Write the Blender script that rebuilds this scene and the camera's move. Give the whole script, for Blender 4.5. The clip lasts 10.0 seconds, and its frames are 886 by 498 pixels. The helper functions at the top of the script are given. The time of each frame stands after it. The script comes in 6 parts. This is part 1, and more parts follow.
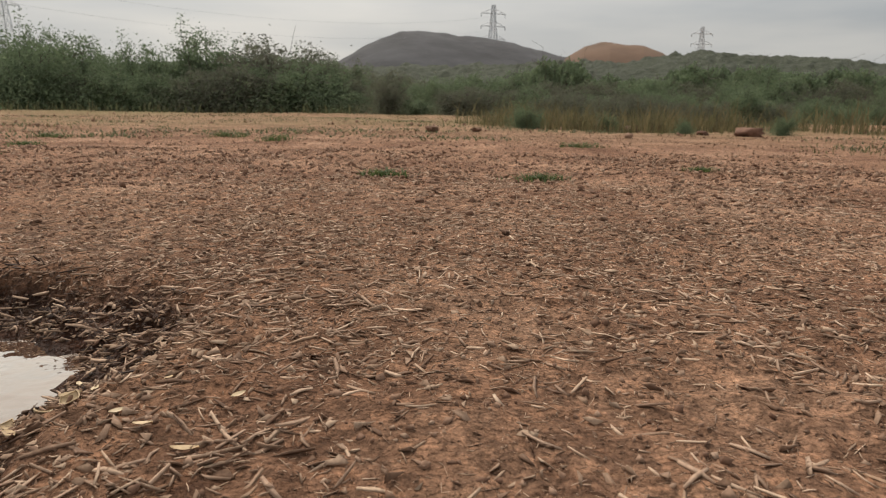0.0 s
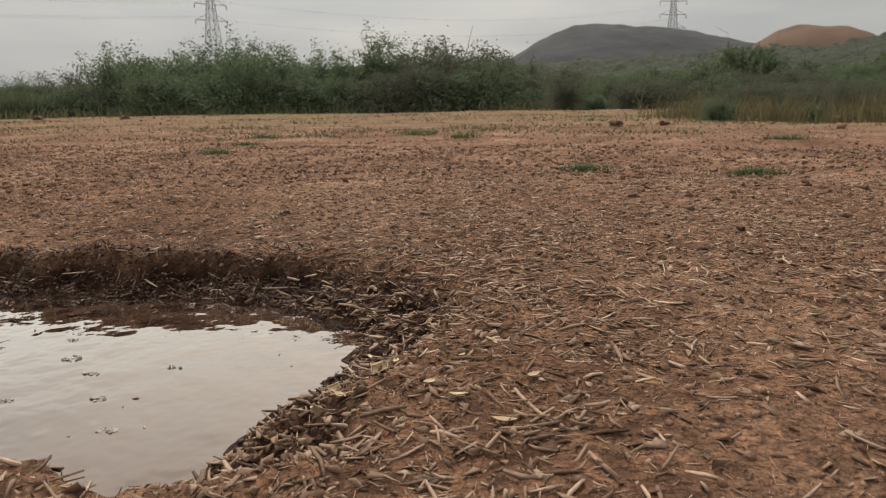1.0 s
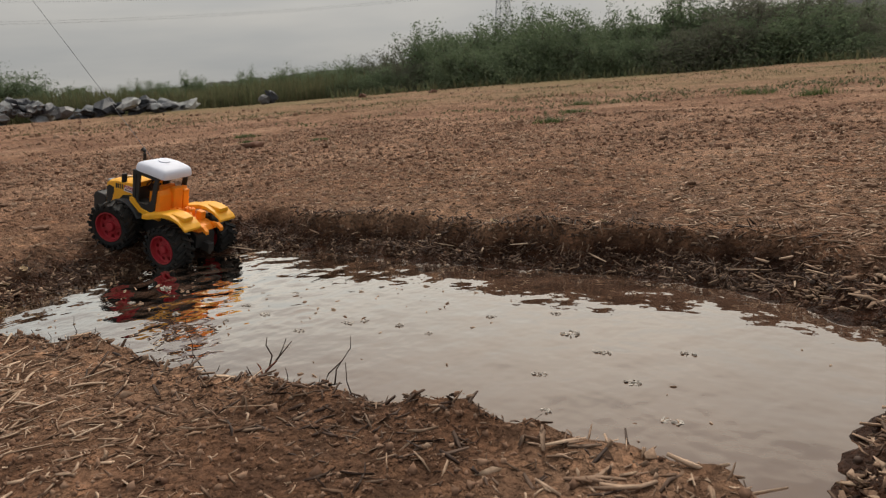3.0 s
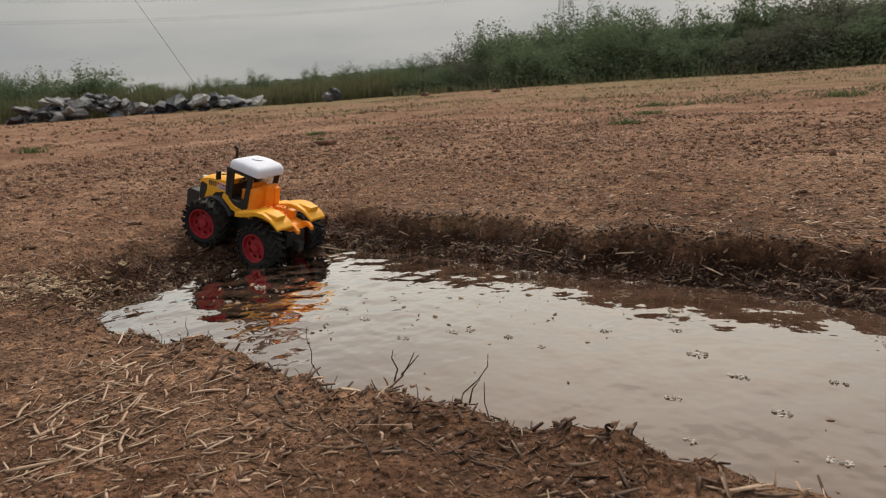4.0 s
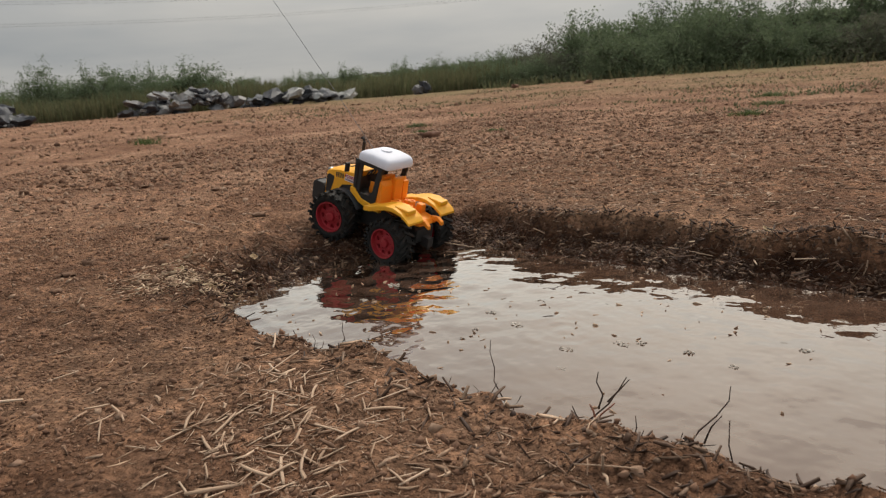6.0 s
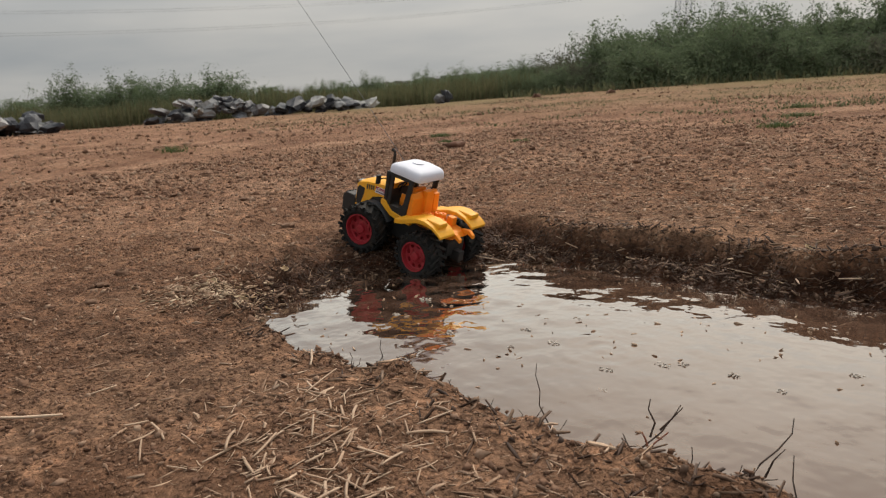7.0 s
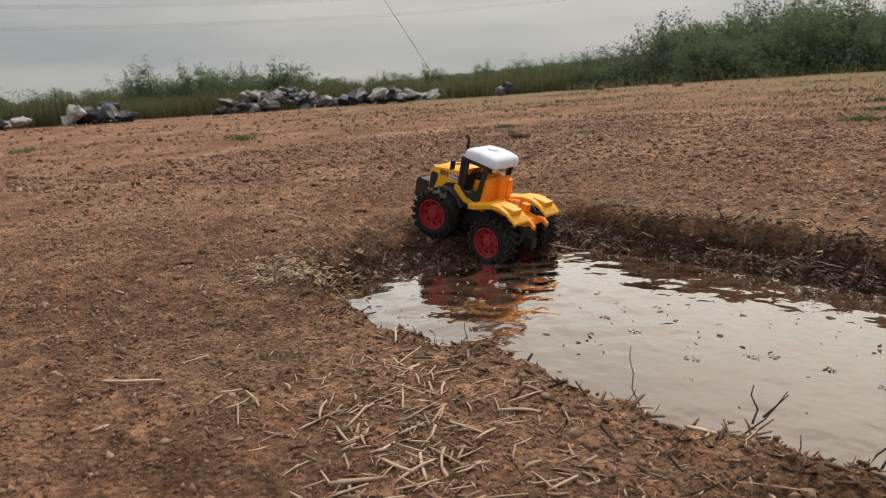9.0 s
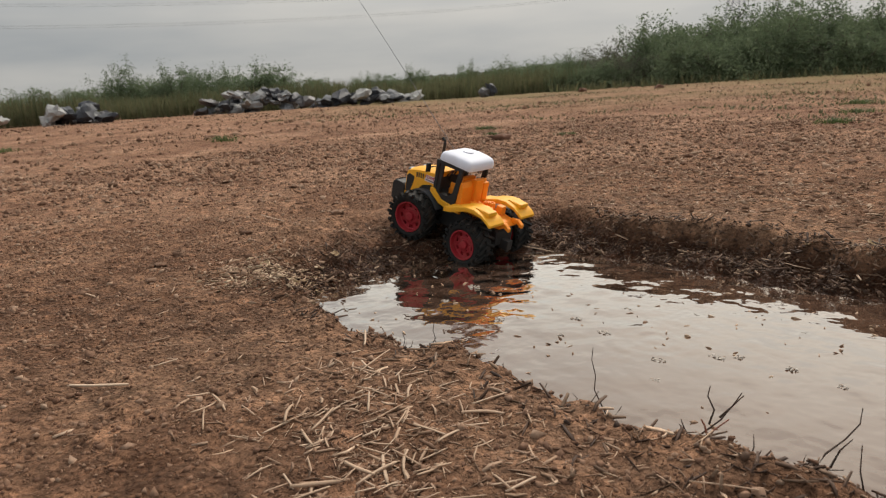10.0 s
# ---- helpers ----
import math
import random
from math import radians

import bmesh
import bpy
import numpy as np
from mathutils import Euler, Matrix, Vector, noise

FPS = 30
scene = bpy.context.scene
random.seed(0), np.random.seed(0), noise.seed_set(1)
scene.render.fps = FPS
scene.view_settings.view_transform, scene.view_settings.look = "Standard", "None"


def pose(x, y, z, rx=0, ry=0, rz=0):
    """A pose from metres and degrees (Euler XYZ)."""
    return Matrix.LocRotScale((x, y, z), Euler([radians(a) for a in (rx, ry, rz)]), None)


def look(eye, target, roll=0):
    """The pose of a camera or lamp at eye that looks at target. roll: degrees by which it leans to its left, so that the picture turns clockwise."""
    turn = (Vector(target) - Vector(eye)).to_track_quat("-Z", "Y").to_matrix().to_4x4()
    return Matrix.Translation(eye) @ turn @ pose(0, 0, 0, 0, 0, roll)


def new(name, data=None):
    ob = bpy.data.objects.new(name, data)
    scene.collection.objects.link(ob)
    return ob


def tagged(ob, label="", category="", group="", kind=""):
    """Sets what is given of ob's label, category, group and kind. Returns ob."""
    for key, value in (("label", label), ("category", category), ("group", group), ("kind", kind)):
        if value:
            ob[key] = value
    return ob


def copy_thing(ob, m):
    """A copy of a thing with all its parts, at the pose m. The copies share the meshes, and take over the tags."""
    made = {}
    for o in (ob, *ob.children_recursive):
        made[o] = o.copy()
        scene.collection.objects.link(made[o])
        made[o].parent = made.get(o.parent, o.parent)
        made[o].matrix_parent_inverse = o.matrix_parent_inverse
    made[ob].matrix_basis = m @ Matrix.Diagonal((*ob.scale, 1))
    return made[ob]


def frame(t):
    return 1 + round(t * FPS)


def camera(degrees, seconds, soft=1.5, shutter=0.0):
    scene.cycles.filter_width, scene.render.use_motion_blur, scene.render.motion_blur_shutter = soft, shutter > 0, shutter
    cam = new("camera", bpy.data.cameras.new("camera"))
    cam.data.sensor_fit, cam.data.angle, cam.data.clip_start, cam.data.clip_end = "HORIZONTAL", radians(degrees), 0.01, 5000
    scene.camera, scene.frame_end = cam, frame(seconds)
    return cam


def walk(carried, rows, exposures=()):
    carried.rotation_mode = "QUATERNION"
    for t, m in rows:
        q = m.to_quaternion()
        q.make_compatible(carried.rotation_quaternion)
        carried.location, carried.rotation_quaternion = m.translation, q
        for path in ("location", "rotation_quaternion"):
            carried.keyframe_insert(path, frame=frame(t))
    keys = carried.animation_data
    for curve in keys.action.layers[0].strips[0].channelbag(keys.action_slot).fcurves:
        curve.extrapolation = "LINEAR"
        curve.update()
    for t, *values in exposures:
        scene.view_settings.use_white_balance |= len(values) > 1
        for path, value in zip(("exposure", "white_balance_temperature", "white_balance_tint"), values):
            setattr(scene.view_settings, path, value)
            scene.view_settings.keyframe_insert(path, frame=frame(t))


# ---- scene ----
cam = camera(65.6, 10.0, soft=1.1)
cam.data.dof.use_dof, cam.data.dof.focus_distance, cam.data.dof.aperture_fstop = True, 0.62, 20.0
PATH = [
    (0, (-0.001, 0.025, 0.203), (0.003, 1.983, -0.202), 0.8),
    (0.5, (-0.035, 0.02, 0.199), (-0.19, 1.971, -0.214), 0.5),
    (1, (-0.088, -0.002, 0.2), (-0.565, 1.896, -0.214), -0.9),
    (1.5, (-0.174, -0.018, 0.209), (-1.005, 1.749, -0.221), -2.6),
    (2, (-0.214, -0.031, 0.215), (-1.156, 1.679, -0.219), -3.4),
    (2.5, (-0.266, -0.039, 0.21), (-1.349, 1.579, -0.249), -4.2),
    (4, (-0.38, -0.058, 0.216), (-1.695, 1.376, -0.247), -4.0),
    (4.5, (-0.418, -0.057, 0.218), (-1.798, 1.316, -0.239), -4.1),
    (5, (-0.452, -0.06, 0.215), (-1.889, 1.253, -0.244), -4.3),
    (6.5, (-0.495, -0.071, 0.214), (-1.993, 1.171, -0.244), -4.4),
    (7, (-0.505, -0.074, 0.221), (-2.026, 1.148, -0.217), -4.2),
    (7.5, (-0.509, -0.076, 0.223), (-2.04, 1.134, -0.218), -4.0),
    (8, (-0.513, -0.085, 0.215), (-2.07, 1.087, -0.237), -3.7),
    (8.5, (-0.517, -0.092, 0.212), (-2.11, 1.029, -0.242), -4.0),
    (9, (-0.52, -0.096, 0.212), (-2.138, 0.993, -0.235), -3.9),
    (9.5, (-0.518, -0.095, 0.213), (-2.127, 1.007, -0.23), -4.0),
    (10, (-0.509, -0.087, 0.214), (-2.1, 1.039, -0.233), -3.7),
]
walk(cam, [(t, look(eye, target, roll)) for t, eye, target, roll in PATH],
     exposures=[(0, 0.02), (1, -0.16), (2, -0.35), (2.5, -0.35), (4.5, -0.3), (7, -0.2), (10, -0.12)])

# ---- light ----
world = bpy.data.worlds.new("overcast_sky")
scene.world = world
world.use_nodes = True
wn, wl = world.node_tree.nodes, world.node_tree.links
wn.clear()
w_out = wn.new("ShaderNodeOutputWorld")
w_bg = wn.new("ShaderNodeBackground")
w_sky = wn.new("ShaderNodeTexSky")
w_sky.sky_type = "NISHITA"
w_sky.sun_disc = False
w_sky.sun_elevation = radians(50)
w_sky.sun_rotation = radians(-25)
w_sky.dust_density = 6.0
w_hsv = wn.new("ShaderNodeHueSaturation")
w_hsv.inputs["Saturation"].default_value = 0.25
w_hsv.inputs["Value"].default_value = 0.06
w_co = wn.new("ShaderNodeTexCoord")
w_map = wn.new("ShaderNodeMapping")
w_map.inputs["Scale"].default_value = (1.2, 1.2, 7.0)
w_noise = wn.new("ShaderNodeTexNoise")
w_noise.inputs["Scale"].default_value = 1.6
w_noise.inputs["Detail"].default_value = 5.0
w_ramp = wn.new("ShaderNodeValToRGB")
w_ramp.color_ramp.elements[0].position = 0.36
w_ramp.color_ramp.elements[0].color = (0.47, 0.51, 0.54, 1)
w_ramp.color_ramp.elements[1].position = 0.66
w_ramp.color_ramp.elements[1].color = (0.77, 0.76, 0.725, 1)
w_mix = wn.new("ShaderNodeMix")
w_mix.data_type = "RGBA"
w_mix.inputs["Factor"].default_value = 0.72
wl.new(w_co.outputs["Generated"], w_map.inputs["Vector"])
wl.new(w_map.outputs["Vector"], w_noise.inputs["Vector"])
wl.new(w_noise.outputs["Fac"], w_ramp.inputs["Fac"])
wl.new(w_sky.outputs["Color"], w_hsv.inputs["Color"])
wl.new(w_hsv.outputs["Color"], w_mix.inputs["A"])
wl.new(w_ramp.outputs["Color"], w_mix.inputs["B"])
w_sep = wn.new("ShaderNodeSeparateXYZ")
wl.new(w_co.outputs["Generated"], w_sep.inputs["Vector"])
w_rise = wn.new("ShaderNodeMapRange")  # an overcast sky grows brighter towards the zenith
w_rise.inputs["From Min"].default_value, w_rise.inputs["From Max"].default_value = 0.1, 0.42
w_rise.inputs["To Min"].default_value, w_rise.inputs["To Max"].default_value = 1.0, 1.6
wl.new(w_sep.outputs["Z"], w_rise.inputs["Value"])
w_gain = wn.new("ShaderNodeVectorMath")
w_gain.operation = "SCALE"
w_dot = wn.new("ShaderNodeVectorMath")  # the veiled sun's broad glow behind the cloud
w_dot.operation = "DOT_PRODUCT"
w_dot.inputs[1].default_value = (-0.272, 0.583, 0.766)
wl.new(w_co.outputs["Generated"], w_dot.inputs[0])
w_pow = wn.new("ShaderNodeMath")
w_pow.operation = "POWER"
w_pow.inputs[1].default_value = 3.0
w_pos = wn.new("ShaderNodeMath")
w_pos.operation = "MAXIMUM"
w_pos.inputs[1].default_value = 0.0
wl.new(w_dot.outputs["Value"], w_pos.inputs[0])
wl.new(w_pos.outputs[0], w_pow.inputs[0])
w_glow = wn.new("ShaderNodeMix")
w_glow.data_type, w_glow.blend_type = "RGBA", "ADD"
w_glow.inputs["B"].default_value = (0.40, 0.35, 0.28, 1)
wl.new(w_pow.outputs[0], w_glow.inputs["Factor"])
wl.new(w_mix.outputs["Result"], w_glow.inputs["A"])
wl.new(w_glow.outputs["Result"], w_gain.inputs[0])
wl.new(w_rise.outputs["Result"], w_gain.inputs["Scale"])
wl.new(w_gain.outputs["Vector"], w_bg.inputs["Color"])
w_bg.inputs["Strength"].default_value = 0.86
wl.new(w_bg.outputs["Background"], w_out.inputs["Surface"])

sun_data = bpy.data.lights.new("sun", "SUN")
sun_data.energy = 2.5
sun_data.angle = radians(13)
sun_data.color = (1.0, 0.91, 0.79)
sun = new("sun", sun_data)
sun.matrix_world = look((-0.42 * 20, 0.9 * 20, 24.5), (0, 0, 0))

RNG = np.random.default_rng(7)


# ---- materials ----
def material(name, color=(0.5, 0.5, 0.5), rough=0.6, metal=0.0, spec=0.5):
    m = bpy.data.materials.new(name)
    m.use_nodes = True
    b = m.node_tree.nodes["Principled BSDF"]
    b.inputs["Base Color"].default_value = (*color, 1)
    b.inputs["Roughness"].default_value = rough
    b.inputs["Metallic"].default_value = metal
    b.inputs["Specular IOR Level"].default_value = spec
    return m


def node(m, kind, **inputs):
    n = m.node_tree.nodes.new(kind)
    for key, value in inputs.items():
        n.inputs[key].default_value = value
    return n


def join(m, a, a_out, b, b_in):
    m.node_tree.links.new(a.outputs[a_out], b.inputs[b_in])


def ramp(m, source, out, stops):
    r = m.node_tree.nodes.new("ShaderNodeValToRGB")
    e = r.color_ramp.elements
    e[0].position, e[0].color = stops[0][0], (*stops[0][1], 1)
    e[1].position, e[1].color = stops[-1][0], (*stops[-1][1], 1)
    for p, c in stops[1:-1]:
        e.new(p).color = (*c, 1)
    join(m, source, out, r, "Fac")
    return r


def mixed(m, a, b, factor, mode="MIX", fac=0.5):
    """Mixes two colour sockets, by a socket or a number."""
    n = m.node_tree.nodes.new("ShaderNodeMix")
    n.data_type, n.blend_type = "RGBA", mode
    n.inputs["Factor"].default_value = fac
    if factor is not None:
        m.node_tree.links.new(factor, n.inputs["Factor"])
    m.node_tree.links.new(a, n.inputs["A"])
    m.node_tree.links.new(b, n.inputs["B"])
    return n.outputs["Result"]


def varied(name, colors, rough=0.8, scale=60.0, bump=0.2, spec=0.3, source="island", detail=4.0, size=0.001):
    """A rough natural surface: one hue for each piece, grain and fine relief on top."""
    m = material(name, colors[0], rough, 0, spec)
    p = m.node_tree.nodes["Principled BSDF"]
    if source == "island":
        g, out = m.node_tree.nodes.new("ShaderNodeNewGeometry"), "Random Per Island"
    else:
        g, out = m.node_tree.nodes.new("ShaderNodeObjectInfo"), "Random"
    stops = [(i / max(1, len(colors) - 1), c) for i, c in enumerate(colors)]
    r = ramp(m, g, out, stops)
    co = m.node_tree.nodes.new("ShaderNodeTexCoord")
    n = node(m, "ShaderNodeTexNoise", Scale=scale, Detail=detail)
    join(m, co, "Object", n, "Vector")
    dark = ramp(m, n, "Fac", [(0.3, (0.62, 0.6, 0.58)), (0.7, (1.15, 1.13, 1.1))])
    m.node_tree.links.new(mixed(m, r.outputs["Color"], dark.outputs["Color"], None, "MULTIPLY", 0.8), p.inputs["Base Color"])
    if bump:
        bn = node(m, "ShaderNodeBump", Strength=bump, Distance=size)
        join(m, n, "Fac", bn, "Height")
        join(m, bn, "Normal", p, "Normal")
    return m


def soil_material():
    m = material("red_brown_soil", (0.2, 0.1, 0.06), 0.95, 0, 0.08)
    p = m.node_tree.nodes["Principled BSDF"]
    geo = m.node_tree.nodes.new("ShaderNodeNewGeometry")
    big = node(m, "ShaderNodeTexNoise", Scale=2.2, Detail=6.0, Roughness=0.6)
    mid = node(m, "ShaderNodeTexNoise", Scale=26.0, Detail=6.0, Roughness=0.65)
    fine = node(m, "ShaderNodeTexNoise", Scale=260.0, Detail=4.0, Roughness=0.7)
    grit = node(m, "ShaderNodeTexVoronoi", Scale=170.0)
    far = node(m, "ShaderNodeTexNoise", Scale=0.16, Detail=5.0)
    for n in (big, mid, fine, grit, far):
        join(m, geo, "Position", n, "Vector")
    a = ramp(m, big, "Fac", [(0.32, (0.135, 0.072, 0.047)), (0.5, (0.215, 0.124, 0.082)), (0.66, (0.3, 0.187, 0.128))])
    b = ramp(m, mid, "Fac", [(0.28, (0.55, 0.5, 0.46)), (0.5, (0.95, 0.93, 0.9)), (0.72, (1.32, 1.28, 1.22))])
    c = ramp(m, fine, "Fac", [(0.32, (0.62, 0.6, 0.58)), (0.66, (1.35, 1.32, 1.28))])
    col = mixed(m, a.outputs["Color"], b.outputs["Color"], None, "MULTIPLY", 1.0)
    col = mixed(m, col, c.outputs["Color"], None, "MULTIPLY", 1.0)
    # crumbs and small stones of differing tone
    for size, low, high in ((58.0, 0.78, 1.3), (135.0, 0.75, 1.3)):
        cell = node(m, "ShaderNodeTexVoronoi", Scale=size, Randomness=1.0)
        join(m, geo, "Position", cell, "Vector")
        bw = m.node_tree.nodes.new("ShaderNodeSeparateColor")
        join(m, cell, "Color", bw, "Color")
        tone = ramp(m, bw, "Red", [(0.0, (low, low, low)), (0.55, (1, 1, 1)), (1.0, (high, high * 0.98, high * 0.95))])
        col = mixed(m, col, tone.outputs["Color"], None, "MULTIPLY", 0.85)
    # the crust is paler and drier away from the hollow
    spot = node(m, "ShaderNodeVectorMath")
    spot.operation = "DISTANCE"
    spot.inputs[1].default_value = (-0.75, 0.35, 0.0)
    join(m, geo, "Position", spot, 0)
    crust = node(m, "ShaderNodeMapRange", **{"From Min": 0.5, "From Max": 1.5, "To Min": 0.0, "To Max": 0.75})
    join(m, spot, "Value", crust, "Value")
    pale = m.node_tree.nodes.new("ShaderNodeRGB")
    pale.outputs[0].default_value = (1.45, 1.5, 1.57, 1)
    lighter = mixed(m, col, pale.outputs[0], None, "MULTIPLY", 1.0)
    col = mixed(m, col, lighter, crust.outputs["Result"])
    # dull green weeds far out over the field
    g = ramp(m, far, "Fac", [(0.38, (0.15, 0.15, 0.15)), (0.6, (0.8, 0.8, 0.8))])
    sep = m.node_tree.nodes.new("ShaderNodeSeparateXYZ")
    join(m, geo, "Position", sep, "Vector")
    away = node(m, "ShaderNodeMapRange", **{"From Min": 3.6, "From Max": 8.0})
    join(m, sep, "Y", away, "Value")
    weedy = m.node_tree.nodes.new("ShaderNodeMath")
    weedy.operation = "MULTIPLY"
    join(m, g, "Color", weedy, 0)
    join(m, away, "Result", weedy, 1)
    green = m.node_tree.nodes.new("ShaderNodeRGB")
    green.outputs[0].default_value = (0.2, 0.16, 0.08, 1)
    col = mixed(m, col, green.outputs[0], weedy.outputs[0])
    # soaked mud close to the water's level
    wet = node(m, "ShaderNodeMapRange", **{"From Min": -0.026, "From Max": 0.003, "To Min": 1.0, "To Max": 0.0})
    wob = node(m, "ShaderNodeMath")
    wob.operation = "MULTIPLY_ADD"
    wob.inputs[1].default_value = 0.034
    join(m, mid, "Fac", wob, 0)
    join(m, sep, "Z", wob, 2)
    off = node(m, "ShaderNodeMath")
    off.operation = "SUBTRACT"
    off.inputs[1].default_value = 0.017
    join(m, wob, "Value", off, 0)
    hollow = node(m, "ShaderNodeMapRange", **{"From Min": 0.85, "From Max": 1.05, "To Min": 0.0, "To Max": 0.2})
    join(m, spot, "Value", hollow, "Value")
    raised = node(m, "ShaderNodeMath")
    raised.operation = "ADD"
    join(m, off, "Value", raised, 0)
    join(m, hollow, "Result", raised, 1)
    join(m, raised, "Value", wet, "Value")
    # a trodden, soaked patch on the near bank
    stain = node(m, "ShaderNodeVectorMath")
    stain.operation = "DISTANCE"
    stain.inputs[1].default_value = (-0.60, 0.235, 0.0)
    join(m, geo, "Position", stain, 0)
    ragged = node(m, "ShaderNodeMath")
    ragged.operation = "MULTIPLY_ADD"
    ragged.inputs[1].default_value = -0.16
    join(m, mid, "Fac", ragged, 0)
    join(m, stain, "Value", ragged, 2)
    patch = node(m, "ShaderNodeMapRange", **{"From Min": 0.0, "From Max": 0.07, "To Min": 0.5, "To Max": 0.0})
    join(m, ragged, "Value", patch, "Value")
    either = node(m, "ShaderNodeMath")
    either.operation = "MAXIMUM"
    join(m, wet, "Result", either, 0)
    join(m, patch, "Result", either, 1)
    damp = m.node_tree.nodes.new("ShaderNodeRGB")
    damp.outputs[0].default_value = (0.22, 0.175, 0.155, 1)
    soaked = mixed(m, col, damp.outputs[0], None, "MULTIPLY", 1.0)
    col = mixed(m, col, soaked, either.outputs["Value"])
    m.node_tree.links.new(col, p.inputs["Base Color"])
    gloss = node(m, "ShaderNodeMapRange", **{"From Min": 0.0, "From Max": 1.0, "To Min": 0.93, "To Max": 0.42})
    join(m, wet, "Result", gloss, "Value")
    join(m, gloss, "Result", p, "Roughness")
    b1 = node(m, "ShaderNodeBump", Strength=0.9, Distance=0.012)
    join(m, mid, "Fac", b1, "Height")
    b2 = node(m, "ShaderNodeBump", Strength=1.0, Distance=0.0042)
    join(m, fine, "Fac", b2, "Height")
    join(m, b1, "Normal", b2, "Normal")
    b3 = node(m, "ShaderNodeBump", Strength=0.9, Distance=0.004)
    b3.invert = True
    join(m, grit, "Distance", b3, "Height")
    join(m, b2, "Normal", b3, "Normal")
    join(m, b3, "Normal", p, "Normal")
    return m


def water_material():
    m = material("muddy_water", (0.15, 0.088, 0.055), 0.035, 0, 0.5)
    p = m.node_tree.nodes["Principled BSDF"]
    p.inputs["Specular IOR Level"].default_value = 0.0
    p.inputs["Roughness"].default_value = 1.0
    gloss = node(m, "ShaderNodeBsdfGlossy", Color=(1, 0.97, 0.905, 1), Roughness=0.03)
    fres = node(m, "ShaderNodeFresnel", IOR=1.35)
    gain = node(m, "ShaderNodeMath")
    gain.operation, gain.use_clamp = "MULTIPLY", True
    gain.inputs[1].default_value = 3.9
    steep = node(m, "ShaderNodeMath")
    steep.operation, steep.use_clamp = "POWER", True
    steep.inputs[1].default_value = 1.35
    both = m.node_tree.nodes.new("ShaderNodeMixShader")
    join(m, fres, "Fac", gain, 0)
    join(m, gain, "Value", steep, 0)
    join(m, steep, "Value", both, 0)
    m.node_tree.links.new(p.outputs[0], both.inputs[1])
    m.node_tree.links.new(gloss.outputs[0], both.inputs[2])
    m.node_tree.links.new(both.outputs[0], m.node_tree.nodes["Material Output"].inputs["Surface"])
    geo = m.node_tree.nodes.new("ShaderNodeNewGeometry")
    silt = node(m, "ShaderNodeTexNoise", Scale=9.0, Detail=4.0)
    join(m, geo, "Position", silt, "Vector")
    r = ramp(m, silt, "Fac", [(0.3, (0.095, 0.052, 0.035)), (0.7, (0.12, 0.07, 0.049))])
    join(m, r, "Color", p, "Base Color")
    n1 = node(m, "ShaderNodeTexNoise", Scale=24.0, Detail=2.0)
    n2 = node(m, "ShaderNodeTexNoise", Scale=110.0, Detail=2.0)
    for n in (n1, n2):
        join(m, geo, "Position", n, "Vector")
    b1 = node(m, "ShaderNodeBump", Strength=0.7, Distance=0.003)
    join(m, n1, "Fac", b1, "Height")
    b2 = node(m, "ShaderNodeBump", Strength=0.35, Distance=0.0003)
    join(m, n2, "Fac", b2, "Height")
    join(m, b1, "Normal", b2, "Normal")
    for n in (p, gloss, fres):
        join(m, b2, "Normal", n, "Normal")
    return m


def plastic(name, color, rough=0.35, dirt=0.25, tone=(0.22, 0.13, 0.08), spec=0.5):
    """Moulded toy plastic with a thin, uneven film of dust and mud."""
    m = material(name, color, rough, 0, spec)
    p = m.node_tree.nodes["Principled BSDF"]
    co = m.node_tree.nodes.new("ShaderNodeTexCoord")
    n = node(m, "ShaderNodeTexNoise", Scale=55.0, Detail=7.0, Roughness=0.7)
    join(m, co, "Object", n, "Vector")
    fac = ramp(m, n, "Fac", [(0.5, (0, 0, 0)), (0.75, (dirt, dirt, dirt))])
    a, b = m.node_tree.nodes.new("ShaderNodeRGB"), m.node_tree.nodes.new("ShaderNodeRGB")
    a.outputs[0].default_value, b.outputs[0].default_value = (*color, 1), (*tone, 1)
    m.node_tree.links.new(mixed(m, a.outputs[0], b.outputs[0], fac.outputs["Color"]), p.inputs["Base Color"])
    rr = node(m, "ShaderNodeMapRange", **{"To Min": rough, "To Max": min(1.0, rough + 0.5)})
    join(m, n, "Fac", rr, "Value")
    join(m, rr, "Result", p, "Roughness")
    bn = node(m, "ShaderNodeBump", Strength=0.12, Distance=0.0004)
    join(m, n, "Fac", bn, "Height")
    join(m, bn, "Normal", p, "Normal")
    return m


def leafy(m, share=0.52):
    """Lets light through thin leaves."""
    p = m.node_tree.nodes["Principled BSDF"]
    t = node(m, "ShaderNodeBsdfTranslucent")
    mix = m.node_tree.nodes.new("ShaderNodeMixShader")
    mix.inputs[0].default_value = share
    m.node_tree.links.new(p.inputs["Base Color"].links[0].from_socket, t.inputs["Color"])
    m.node_tree.links.new(p.outputs[0], mix.inputs[1])
    m.node_tree.links.new(t.outputs[0], mix.inputs[2])
    m.node_tree.links.new(mix.outputs[0], m.node_tree.nodes["Material Output"].inputs["Surface"])


